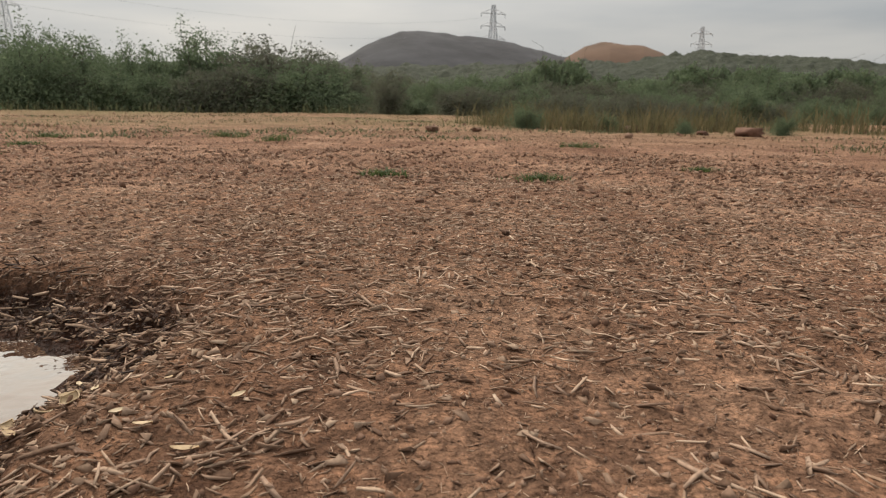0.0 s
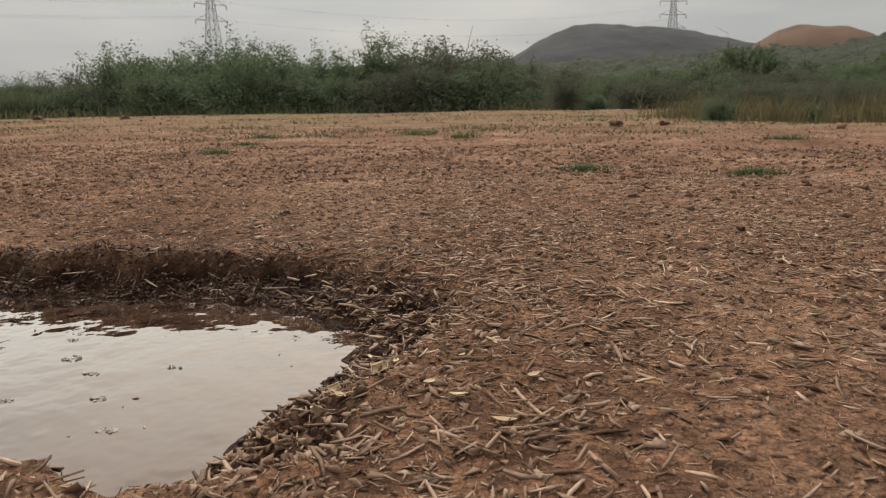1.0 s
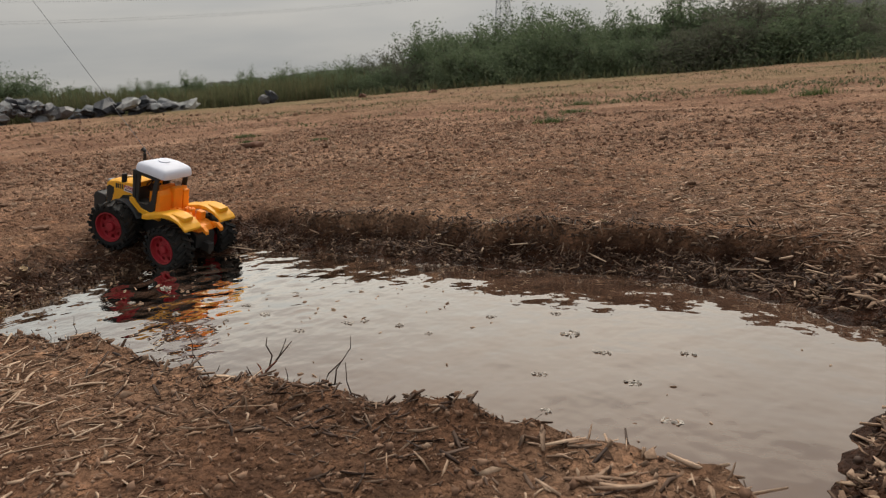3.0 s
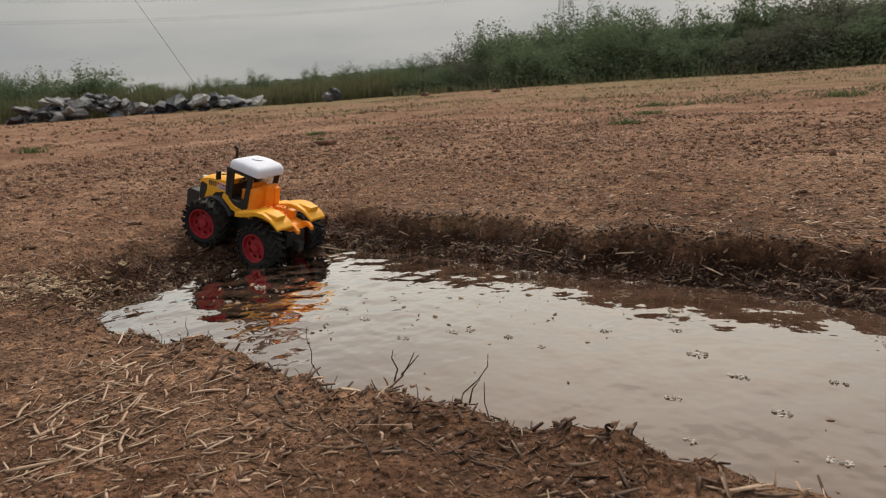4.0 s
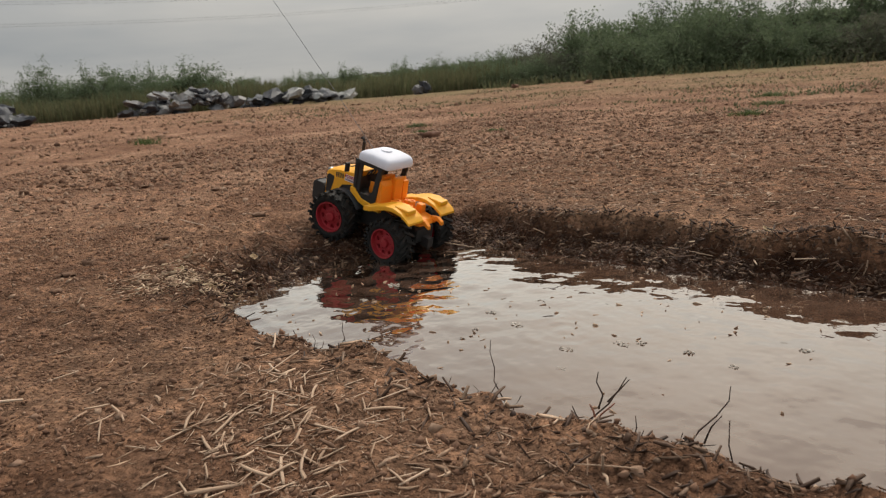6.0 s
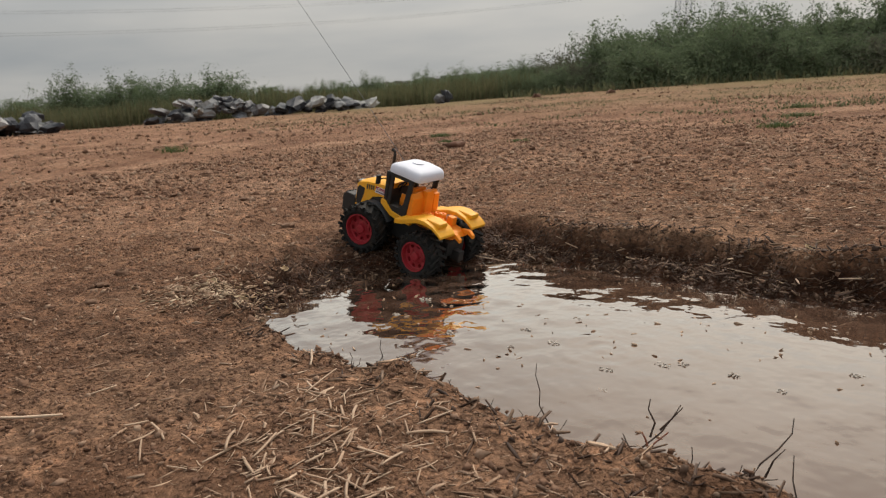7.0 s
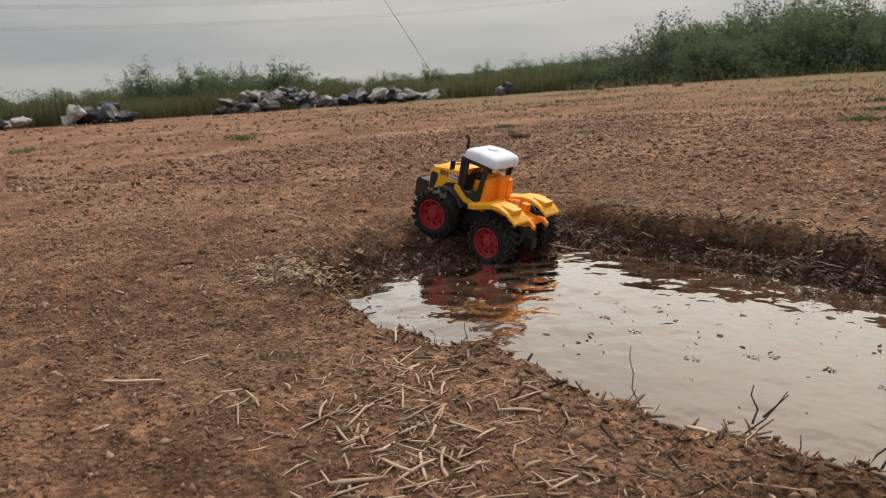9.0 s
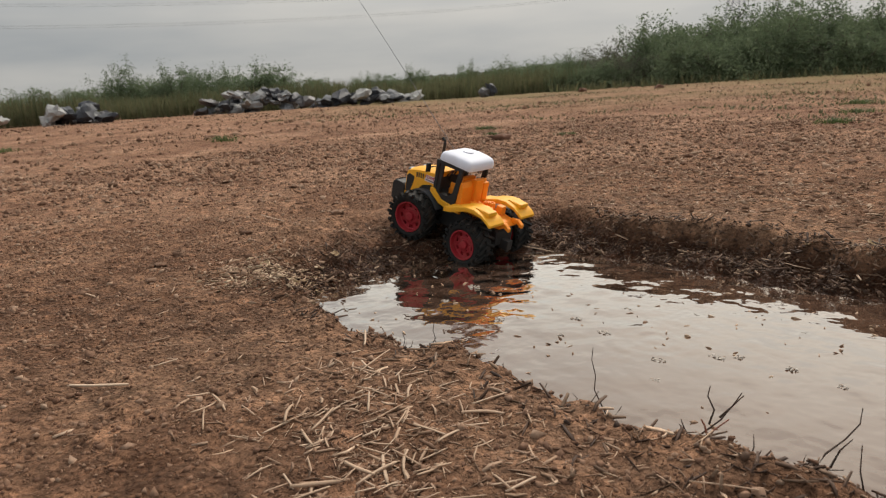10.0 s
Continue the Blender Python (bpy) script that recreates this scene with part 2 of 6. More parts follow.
SOIL = soil_material()
WATER = water_material()
STRAW = varied("dry_straw", [(0.16, 0.09, 0.057), (0.32, 0.205, 0.135), (0.47, 0.32, 0.22), (0.62, 0.45, 0.325), (0.21, 0.122, 0.078), (0.53, 0.37, 0.26)], 0.75, 300, 0.3)
CHIP = varied("weathered_chip", [(0.14, 0.078, 0.049), (0.22, 0.133, 0.087), (0.33, 0.22, 0.15), (0.46, 0.33, 0.235), (0.18, 0.103, 0.066)], 0.85, 350, 0.4)
STRAW_PALE = varied("pale_straw", [(0.4, 0.27, 0.185), (0.53, 0.375, 0.265), (0.62, 0.465, 0.345)], 0.7, 300, 0.3, source="object")
BROKEN = varied("broken_straw", [(0.17, 0.1, 0.065), (0.29, 0.185, 0.125), (0.42, 0.285, 0.2), (0.54, 0.385, 0.275), (0.23, 0.14, 0.093)], 0.75, 300, 0.3)
STRAW_SCRAP = varied("pale_husk_scrap", [(0.36, 0.25, 0.16), (0.5, 0.37, 0.25), (0.62, 0.48, 0.34)], 0.7, 300, 0.3)
CLOD = varied("soil_clods", [(0.15, 0.082, 0.053), (0.22, 0.128, 0.085), (0.29, 0.178, 0.12), (0.4, 0.28, 0.2)], 0.95, 220, 0.5)
GRANULE = varied("soil_granule", [(0.13, 0.068, 0.043), (0.2, 0.112, 0.072), (0.25, 0.148, 0.098), (0.32, 0.205, 0.14)], 0.95, 400, 0.4)
CLOD_ONE = varied("soil_lump", [(0.13, 0.072, 0.047), (0.2, 0.118, 0.078), (0.28, 0.175, 0.12)], 0.95, 220, 0.5, source="object")
MUD_BITS = varied("soaked_litter", [(0.04, 0.022, 0.015), (0.075, 0.042, 0.028), (0.13, 0.078, 0.052), (0.33, 0.225, 0.155)], 0.7, 260, 0.4)
HUSK = varied("dry_husk", [(0.5, 0.36, 0.21), (0.62, 0.49, 0.32)], 0.65, 200, 0.3, source="object")
TWIG = varied("dead_twig_bark", [(0.05, 0.033, 0.026), (0.085, 0.058, 0.044)], 0.9, 400, 0.5, source="object")
REDLEAF = varied("withered_red_leaf", [(0.22, 0.08, 0.06), (0.3, 0.13, 0.08)], 0.7, 300, 0.3)
# both leaf colours are lifted paler, imitating haze over the distant bushes
LEAF = varied("bush_leaf", [(0.115, 0.16, 0.09), (0.15, 0.2, 0.115), (0.185, 0.235, 0.14)], 0.75, 8, 0.0)
LEAF_DRY = varied("hazed_thorn_leaf", [(0.12, 0.13, 0.095), (0.15, 0.15, 0.115), (0.135, 0.155, 0.1)], 0.8, 8, 0.0)
BRANCH = varied("bush_branch", [(0.08, 0.068, 0.058), (0.12, 0.1, 0.085)], 0.9, 40, 0.3)
GRASS = varied("tall_grass", [(0.1, 0.12, 0.06), (0.13, 0.14, 0.075), (0.165, 0.155, 0.085), (0.11, 0.12, 0.062)], 0.75, 10, 0.0)
GRASS_DRY = varied("dry_tall_grass", [(0.11, 0.11, 0.055), (0.16, 0.14, 0.072), (0.21, 0.168, 0.09)], 0.8, 10, 0.0)
GRASS_GREEN = varied("green_weed", [(0.065, 0.105, 0.034), (0.09, 0.135, 0.045), (0.13, 0.15, 0.062)], 0.65, 100, 0.0)
ROCK = varied("red_brown_rock", [(0.14, 0.07, 0.045), (0.2, 0.11, 0.075)], 0.9, 30, 0.6, source="object", size=0.01)
RUBBLE_L = varied("pale_debris", [(0.2, 0.21, 0.23), (0.29, 0.3, 0.31), (0.46, 0.46, 0.45)], 0.7, 12, 0.4, source="object", size=0.01)
RUBBLE_D = varied("dark_debris", [(0.03, 0.034, 0.043), (0.065, 0.07, 0.085), (0.12, 0.115, 0.118)], 0.5, 12, 0.4, source="object", size=0.01)
for m in (LEAF, LEAF_DRY, GRASS, GRASS_DRY, GRASS_GREEN):
    leafy(m)
# steel grey raised to imitate the haze in front of the far pylons
STEEL = material("hazed_galvanised_steel", (0.5, 0.51, 0.53), 0.6, 0.1)
CABLE = material("weathered_cable", (0.2, 0.2, 0.21), 0.6, 0.3)
YELLOW = plastic("yellow_plastic", (0.92, 0.43, 0.016), 0.3, 0.25)
ORANGE = plastic("orange_plastic", (0.92, 0.28, 0.008), 0.35, 0.15)
BLACK = plastic("black_plastic", (0.014, 0.014, 0.015), 0.35, 0.3, (0.1, 0.065, 0.045))
GREY = plastic("dark_grey_plastic", (0.05, 0.055, 0.065), 0.35, 0.3)
WHITE = plastic("white_plastic", (0.78, 0.8, 0.9), 0.4, 0.12)
RED = plastic("red_plastic", (0.32, 0.012, 0.022), 0.4, 0.3)
RUBBER = plastic("tyre_rubber", (0.013, 0.013, 0.013), 0.6, 0.55, (0.09, 0.055, 0.037), 0.3)
DECAL = material("sticker_white", (0.72, 0.68, 0.68), 0.4)
DECAL_RED = material("sticker_red", (0.45, 0.03, 0.06), 0.45)
DECAL_BLUE = material("sticker_ink", (0.14, 0.08, 0.16), 0.45)
CLEAR = material("smoky_lens", (0.3, 0.32, 0.33), 0.1)


# ---- mesh helpers ----
def ob_from(name, bm, mat, parent=None, label="", smooth=False):
    me = bpy.data.meshes.new(name)
    bm.normal_update()
    bm.to_mesh(me)
    bm.free()
    me.materials.append(mat)
    if smooth:
        me.shade_smooth()
    o = new(name, me)
    if parent:
        o.parent = parent
    if label:
        o["label"] = label
    return o


def part(name, bm, mat, parent, label="", smooth=False):
    return ob_from(name, bm, mat, parent, label, smooth)


def arrays(name, verts, faces, mat, smooth=False):
    """One mesh object from numpy arrays: vertices and faces of one size."""
    me = bpy.data.meshes.new(name)
    n, k = faces.shape
    me.vertices.add(len(verts))
    me.vertices.foreach_set("co", np.ascontiguousarray(verts, dtype=np.float32).ravel())
    me.loops.add(n * k)
    me.loops.foreach_set("vertex_index", np.ascontiguousarray(faces, dtype=np.int32).ravel())
    me.polygons.add(n)
    me.polygons.foreach_set("loop_start", np.arange(0, n * k, k, dtype=np.int32))
    me.polygons.foreach_set("loop_total", np.full(n, k, dtype=np.int32))
    me.update(calc_edges=True)
    me.validate()
    me.materials.append(mat)
    if smooth:
        me.shade_smooth()
    return new(name, me)


def box(bm, x0, x1, y0, y1, z0, z1, bevel=0.0, m=None):
    """Adds a box, with rounded edges if bevel is given."""
    made = bmesh.ops.create_cube(bm, size=1.0)["verts"]
    for v in made:
        v.co = Vector(((x0 + x1) / 2 + v.co.x * (x1 - x0), (y0 + y1) / 2 + v.co.y * (y1 - y0), (z0 + z1) / 2 + v.co.z * (z1 - z0)))
        if m:
            v.co = m @ v.co
    if bevel:
        edges = {e for v in made for e in v.link_edges}
        bmesh.ops.bevel(bm, geom=list(edges), offset=bevel, segments=2, affect="EDGES", profile=0.6)


def prism(bm, outline, y0, y1, bevel=0.0):
    """A side outline in x and z, drawn out from y0 to y1."""
    a = [bm.verts.new((x, y0, z)) for x, z in outline]
    b = [bm.verts.new((x, y1, z)) for x, z in outline]
    n = len(a)
    faces = [bm.faces.new(a), bm.faces.new(b[::-1])]
    faces += [bm.faces.new((a[i], b[i], b[(i + 1) % n], a[(i + 1) % n])) for i in range(n)]
    bmesh.ops.recalc_face_normals(bm, faces=faces)
    if bevel:
        edges = {e for f in faces for e in f.edges}
        bmesh.ops.bevel(bm, geom=list(edges), offset=bevel, segments=2, affect="EDGES", profile=0.6)


def lathe(bm, profile, segments, m=None):
    """Turns a profile of (radius, y) round the y axis."""
    rings = []
    for r, y in profile:
        ring = []
        for i in range(segments):
            a = 2 * math.pi * i / segments
            co = Vector((r * math.cos(a), y, r * math.sin(a)))
            ring.append(bm.verts.new(m @ co if m else co))
        rings.append(ring)
    for p, q in zip(rings, rings[1:]):
        for i in range(segments):
            j = (i + 1) % segments
            bm.faces.new((p[i], p[j], q[j], q[i]))
    return rings


def tube(bm, points, radii, sides=6):
    """A tapered round bar along points."""
    rings = []
    for i, p in enumerate(points):
        p = Vector(p)
        a = Vector(points[max(0, i - 1)])
        b = Vector(points[min(len(points) - 1, i + 1)])
        d = (b - a).normalized()
        s = d.cross(Vector((0.31, 0.2, 0.93))).normalized()
        u = d.cross(s)
        r = radii[i] if isinstance(radii, (list, tuple)) else radii
        rings.append([bm.verts.new(p + r * (math.cos(k * 2 * math.pi / sides) * s + math.sin(k * 2 * math.pi / sides) * u)) for k in range(sides)])
    for p, q in zip(rings, rings[1:]):
        for k in range(sides):
            bm.faces.new((p[k], p[(k + 1) % sides], q[(k + 1) % sides], q[k]))
    bm.faces.new(rings[0][::-1])
    bm.faces.new(rings[-1])


def lattice(x, y, seed):
    """Smooth value noise of unit cell size, -1 to 1."""
    xi, yi = np.floor(x).astype(np.int64), np.floor(y).astype(np.int64)
    fx, fy = x - xi, y - yi
    fx, fy = fx * fx * (3 - 2 * fx), fy * fy * (3 - 2 * fy)

    def h(i, j):
        k = (i * 374761393 + j * 668265263 + seed * 974634777) & 0x7FFFFFFF
        k = ((k ^ (k >> 13)) * 1274126177) & 0x7FFFFFFF
        return ((k ^ (k >> 16)) & 0xFFFF) / 32767.5 - 1

    return (h(xi, yi) * (1 - fx) + h(xi + 1, yi) * fx) * (1 - fy) + (h(xi, yi + 1) * (1 - fx) + h(xi + 1, yi + 1) * fx) * fy


# ---- the ground: one sheet with the puddle's hollow ----
LEVEL = -0.05
SHORE = [(-0.375, 0.345), (-0.348, 0.47), (-0.333, 0.56), (-0.35, 0.65), (-0.41, 0.71), (-0.52, 0.75), (-0.65, 0.757), (-0.78, 0.742),
         (-0.9, 0.725), (-1.05, 0.716), (-1.2, 0.697), (-1.31, 0.66), (-1.372, 0.56), (-1.378, 0.44), (-1.352, 0.325), (-1.29, 0.252),
         (-1.16, 0.232), (-1.04, 0.246), (-0.9, 0.262), (-0.75, 0.274), (-0.6, 0.298), (-0.48, 0.306)]


def rounded(points, steps=8):
    out = []
    n = len(points)
    for i in range(n):
        p0, p1, p2, p3 = (np.array(points[(i + k) % n]) for k in (-1, 0, 1, 2))
        for s in range(steps):
            t = s / steps
            out.append(0.5 * (2 * p1 + (p2 - p0) * t + (2 * p0 - 5 * p1 + 4 * p2 - p3) * t * t + (3 * p1 - p0 - 3 * p2 + p3) * t ** 3))
    return np.array(out)


OUTLINE = rounded(SHORE)


def shore_distance(x, y):
    """Metres to the water's edge, negative over the water."""
    a, b = OUTLINE, np.roll(OUTLINE, -1, 0)
    best = np.full(x.shape, 1e9)
    inside = np.zeros(x.shape, bool)
    for (ax, ay), (bx, by) in zip(a, b):
        dx, dy = bx - ax, by - ay
        t = np.clip(((x - ax) * dx + (y - ay) * dy) / (dx * dx + dy * dy), 0, 1)
        best = np.minimum(best, (x - ax - t * dx) ** 2 + (y - ay - t * dy) ** 2)
        if ay != by:
            inside ^= ((ay > y) != (by > y)) & (x < ax + (y - ay) * dx / dy)
    return np.where(inside, -1, 1) * np.sqrt(best)


def blend(v, a, b):
    t = np.clip((v - a) / (b - a), 0, 1)
    return t * t * (3 - 2 * t)


def bank_width(x, y):
    near = 1 - blend(y, 0.3, 0.42)
    w = 0.074 * (1 - near) + 0.03 * near
    w = w + (0.18 - w) * blend(-x, 1.24, 1.38) * blend(y, 0.22, 0.34) * (1 - 0.45 * blend(y, 0.52, 0.7))
    return w + (0.15 - w) * blend(x, -0.46, -0.34) * blend(y, 0.2, 0.4) * (1 - 0.6 * blend(y, 0.66, 0.8))


def height(x, y):
    """The ground's height at any place."""
    x, y = np.asarray(x, float), np.asarray(y, float)
    r = np.hypot(x + 0.6, y - 0.3)
    z = 0.004 * lattice(x * 3.1, y * 3.1, 1) + 0.0035 * lattice(x * 9, y * 9, 2) + 0.0022 * lattice(x * 27, y * 27, 3) + 0.0024 * lattice(x * 75, y * 75, 4) + 0.0032 * lattice(x * 45, y * 45, 14) * np.clip(0.4 + lattice(x * 4, y * 4, 15), 0, 1)
    z = z + 0.03 * blend(r, 2, 9) * lattice(x * 0.6, y * 0.6, 5) + 0.012 * blend(r, 1.3, 4) * lattice(x * 2.3, y * 2.3, 6)
    near = r < 2.2
    if near.any():
        d = np.full(x.shape, 9.0)
        d[near] = shore_distance(x[near], y[near])
        w = bank_width(x, y)
        w = w * (1 + 0.25 * lattice(x * 14, y * 14, 8))
        d = d + 0.012 * lattice(x * 8, y * 8, 15) * blend(d, 0.01, 0.05) + 0.008 * lattice(x * 22, y * 22, 9) + 0.004 * lattice(x * 60, y * 60, 10)
        u = np.clip(d / w, 0, 1)
        soft_side = np.maximum(blend(x, -0.5, -0.36), blend(-x, 1.3, 1.4) * (1 - blend(y, 0.6, 0.7)))
        scarp = 0.42 * np.clip(u / 0.62, 0, 1) + 0.58 * blend(u, 0.6, 0.92)
        out = LEVEL - LEVEL * (scarp + (1 - (1 - u) ** 1.5 - scarp) * soft_side)
        under = LEVEL - np.clip(-d * 0.4, 0, 0.03)
        bank = np.where(d > 0, out, under)
        lumps = np.exp(-((d - 0.45 * w) / (0.6 * w)) ** 2)
        crest = np.exp(-((d - 1.1 * w) / 0.02) ** 2) * 0.006 * (0.6 + lattice(x * 18, y * 18, 13))
        dry = blend(d, -0.01, 0.02)
        z = z * (0.25 + 0.75 * dry) + bank + crest * dry + lumps * (0.008 * lattice(x * 38, y * 38, 11) + 0.006 * lattice(x * 90, y * 90, 12))
    return z


def spaced(lo, hi, step, end_lo, end_hi, grow):
    mid = list(np.arange(lo, hi, step))
    out, s, v = [], step, mid[-1]
    while v < end_hi:
        s *= grow
        v += s
        out.append(v)
    pre, s, v = [], step, lo
    while v > end_lo:
        s *= grow
        v -= s
        pre.append(v)
    return np.array(pre[::-1] + mid + out)


gx = spaced(-2.0, 0.5, 0.0075, -3000, 3000, 1.115)
gy = spaced(-0.2, 1.4, 0.0075, -3000, 3000, 1.115)
GX, GY = np.meshgrid(gx, gy)
gv = np.stack([GX.ravel(), GY.ravel(), height(GX.ravel(), GY.ravel())], 1)
ny, nx = GX.shape
ii = (np.arange(ny - 1)[:, None] * nx + np.arange(nx - 1)[None]).ravel()
ground = arrays("ground", gv, np.stack([ii, ii + 1, ii + nx + 1, ii + nx], 1), SOIL, True)
tagged(ground, "reddish brown bare soil field with a hollow holding muddy water", "ground", kind="structure")

# ---- the puddle's water ----
wx = np.arange(-1.45, -0.28, 0.005)
wy = np.arange(0.18, 0.82, 0.005)
WX, WY = np.meshgrid(wx, wy)
dd = shore_distance(WX, WY)


def ripples(x, y):
    r1 = np.hypot(x + 1.2, y - 0.52)
    r2 = np.hypot(x + 0.93, y - 0.47)
    z = 0.0004 * np.sin(r1 * 140 + 4 * lattice(x * 9, y * 9, 21)) * np.exp(-r1 * 5.0)
    z = z + 0.0004 * np.sin(r2 * 330) * np.exp(-(r2 / 0.05) ** 2)
    z = z + (0.0007 * lattice(x * 22 + y * 9, y * 30 - x * 14, 22) + 0.0005 * lattice(x * 48, y * 55, 24)) * np.exp(-r1 * 1.2) + 0.0005 * lattice(x * 9, y * 14, 23)
    return z


wv = np.stack([WX.ravel(), WY.ravel(), LEVEL + 0.001 + ripples(WX.ravel(), WY.ravel())], 1)
ny, nx = WX.shape
keep = (dd < 0.05)
ii = (np.arange(ny - 1)[:, None] * nx + np.arange(nx - 1)[None])
ii = ii[keep[:-1, :-1]]
water = arrays("water", wv, np.stack([ii, ii + 1, ii + nx + 1, ii + nx], 1), WATER, True)
tagged(water, "still brown muddy puddle water reflecting the grey sky", "water", kind="structure")


# ---- the toy tractor ----
def wheel(tractor, side):
    """A lugged tyre on a red rim, axle along y, outer face towards side."""
    bm = bmesh.new()
    R, w = 0.0335, 0.017
    lathe(bm, [(0.0225, -w * 0.85), (0.027, -w), (0.0305, -w * 0.98), (R, -w * 0.72), (R + 0.0006, 0), (R, w * 0.72), (0.0305, w * 0.98), (0.027, w), (0.0225, w * 0.85), (0.0225, -w * 0.85)], 40)
    for i in range(36):
        a = 2 * math.pi * i / 36
        s = 1 if i % 2 else -1
        m = Matrix.Rotation(a, 4, "Y") @ Matrix.Translation((0, s * w * 0.5, R + 0.0012)) @ Matrix.Rotation(s * 0.5, 4, "Z")
        box(bm, -0.0019, 0.0019, -w * 0.62, w * 0.62, -0.0025, 0.0022, 0.0, m)
        m = Matrix.Rotation(a, 4, "Y") @ Matrix.Translation((0, s * w * 0.98, R - 0.002))
        box(bm, -0.0018, 0.0018, -0.0012, 0.0012, -0.003, 0.003, 0.0, m)
    tyre = part("tyre", bm, RUBBER, tractor, "black rubber tyre with chunky muddy lugs")
    bm = bmesh.new()
    o = side
    lathe(bm, [(0.0232, o * w * 0.9), (0.0232, o * w * 0.96), (0.0214, o * w * 0.96), (0.0205, o * w * 0.55), (0.0185, o * w * 0.5)], 32)
    # the dish: a ring of windows between hub and edge
    for i in range(32):
        a0, a1 = 2 * math.pi * i / 32, 2 * math.pi * (i + 1) / 32
        y = o * w * (0.5 if i % 4 < 2 else 0.22)
        q = [bm.verts.new((r * math.cos(a), y, r * math.sin(a))) for r, a in ((0.0135, a0), (0.0185, a0), (0.0185, a1), (0.0135, a1))]
        bm.faces.new(q)
        if i % 4 in (0, 2):
            y2 = o * w * (0.22 if i % 4 == 0 else 0.5)
            v = [bm.verts.new((r * math.cos(a0), yy, r * math.sin(a0))) for r, yy in ((0.0135, y), (0.0185, y), (0.0185, y2), (0.0135, y2))]
            bm.faces.new(v)
    lathe(bm, [(0.0185, o * w * 0.5), (0.0185, o * w * 0.1)], 32)
    lathe(bm, [(0.0135, o * w * 0.1), (0.0135, o * w * 0.5), (0.011, o * w * 0.56), (0.0072, o * w * 0.58), (0.0066, o * w * 0.8), (0.0048, o * w * 0.84), (0.0001, o * w * 0.84)], 32)
    lathe(bm, [(0.0205, -o * w * 0.8), (0.0001, -o * w * 0.8)], 32)
    bmesh.ops.recalc_face_normals(bm, faces=bm.faces[:])
    rim = part("rim", bm, RED, tyre, "red plastic rim with windows and a raised hub")
    for i in range(6):
        a = 2 * math.pi * i / 6 + 0.3
        bm2 = bmesh.new()
        m = Matrix.Translation((0.0098 * math.cos(a), o * w * 0.56, 0.0098 * math.sin(a)))
        lathe(bm2, [(0.0011, -0.0006), (0.0011, 0.0008), (0.0007, 0.0012), (0.0001, 0.0012)], 8, m)
        part("wheel_nut", bm2, RED, tyre)
    return tyre


def lettering(body, size, mat, parent, m, name):
    cu = bpy.data.curves.new(name, "FONT")
    cu.body, cu.size, cu.extrude, cu.align_x, cu.align_y = body, size, 0.0002, "CENTER", "CENTER"
    cu.offset = size * 0.02
    tmp = new(name, cu)
    bpy.context.view_layer.update()
    me = bpy.data.meshes.new_from_object(tmp.evaluated_get(bpy.context.evaluated_depsgraph_get()))
    bpy.data.objects.remove(tmp)
    me.materials.clear()
    me.materials.append(mat)
    o = new(name, me)
    o.parent = parent
    o.matrix_local = m
    return o


NOSE = ("front_weight", "rib", "weight_bracket", "bonnet", "engine_block", "side_grille", "grille_frame", "louvre", "headlight", "nose_grille", "chassis")


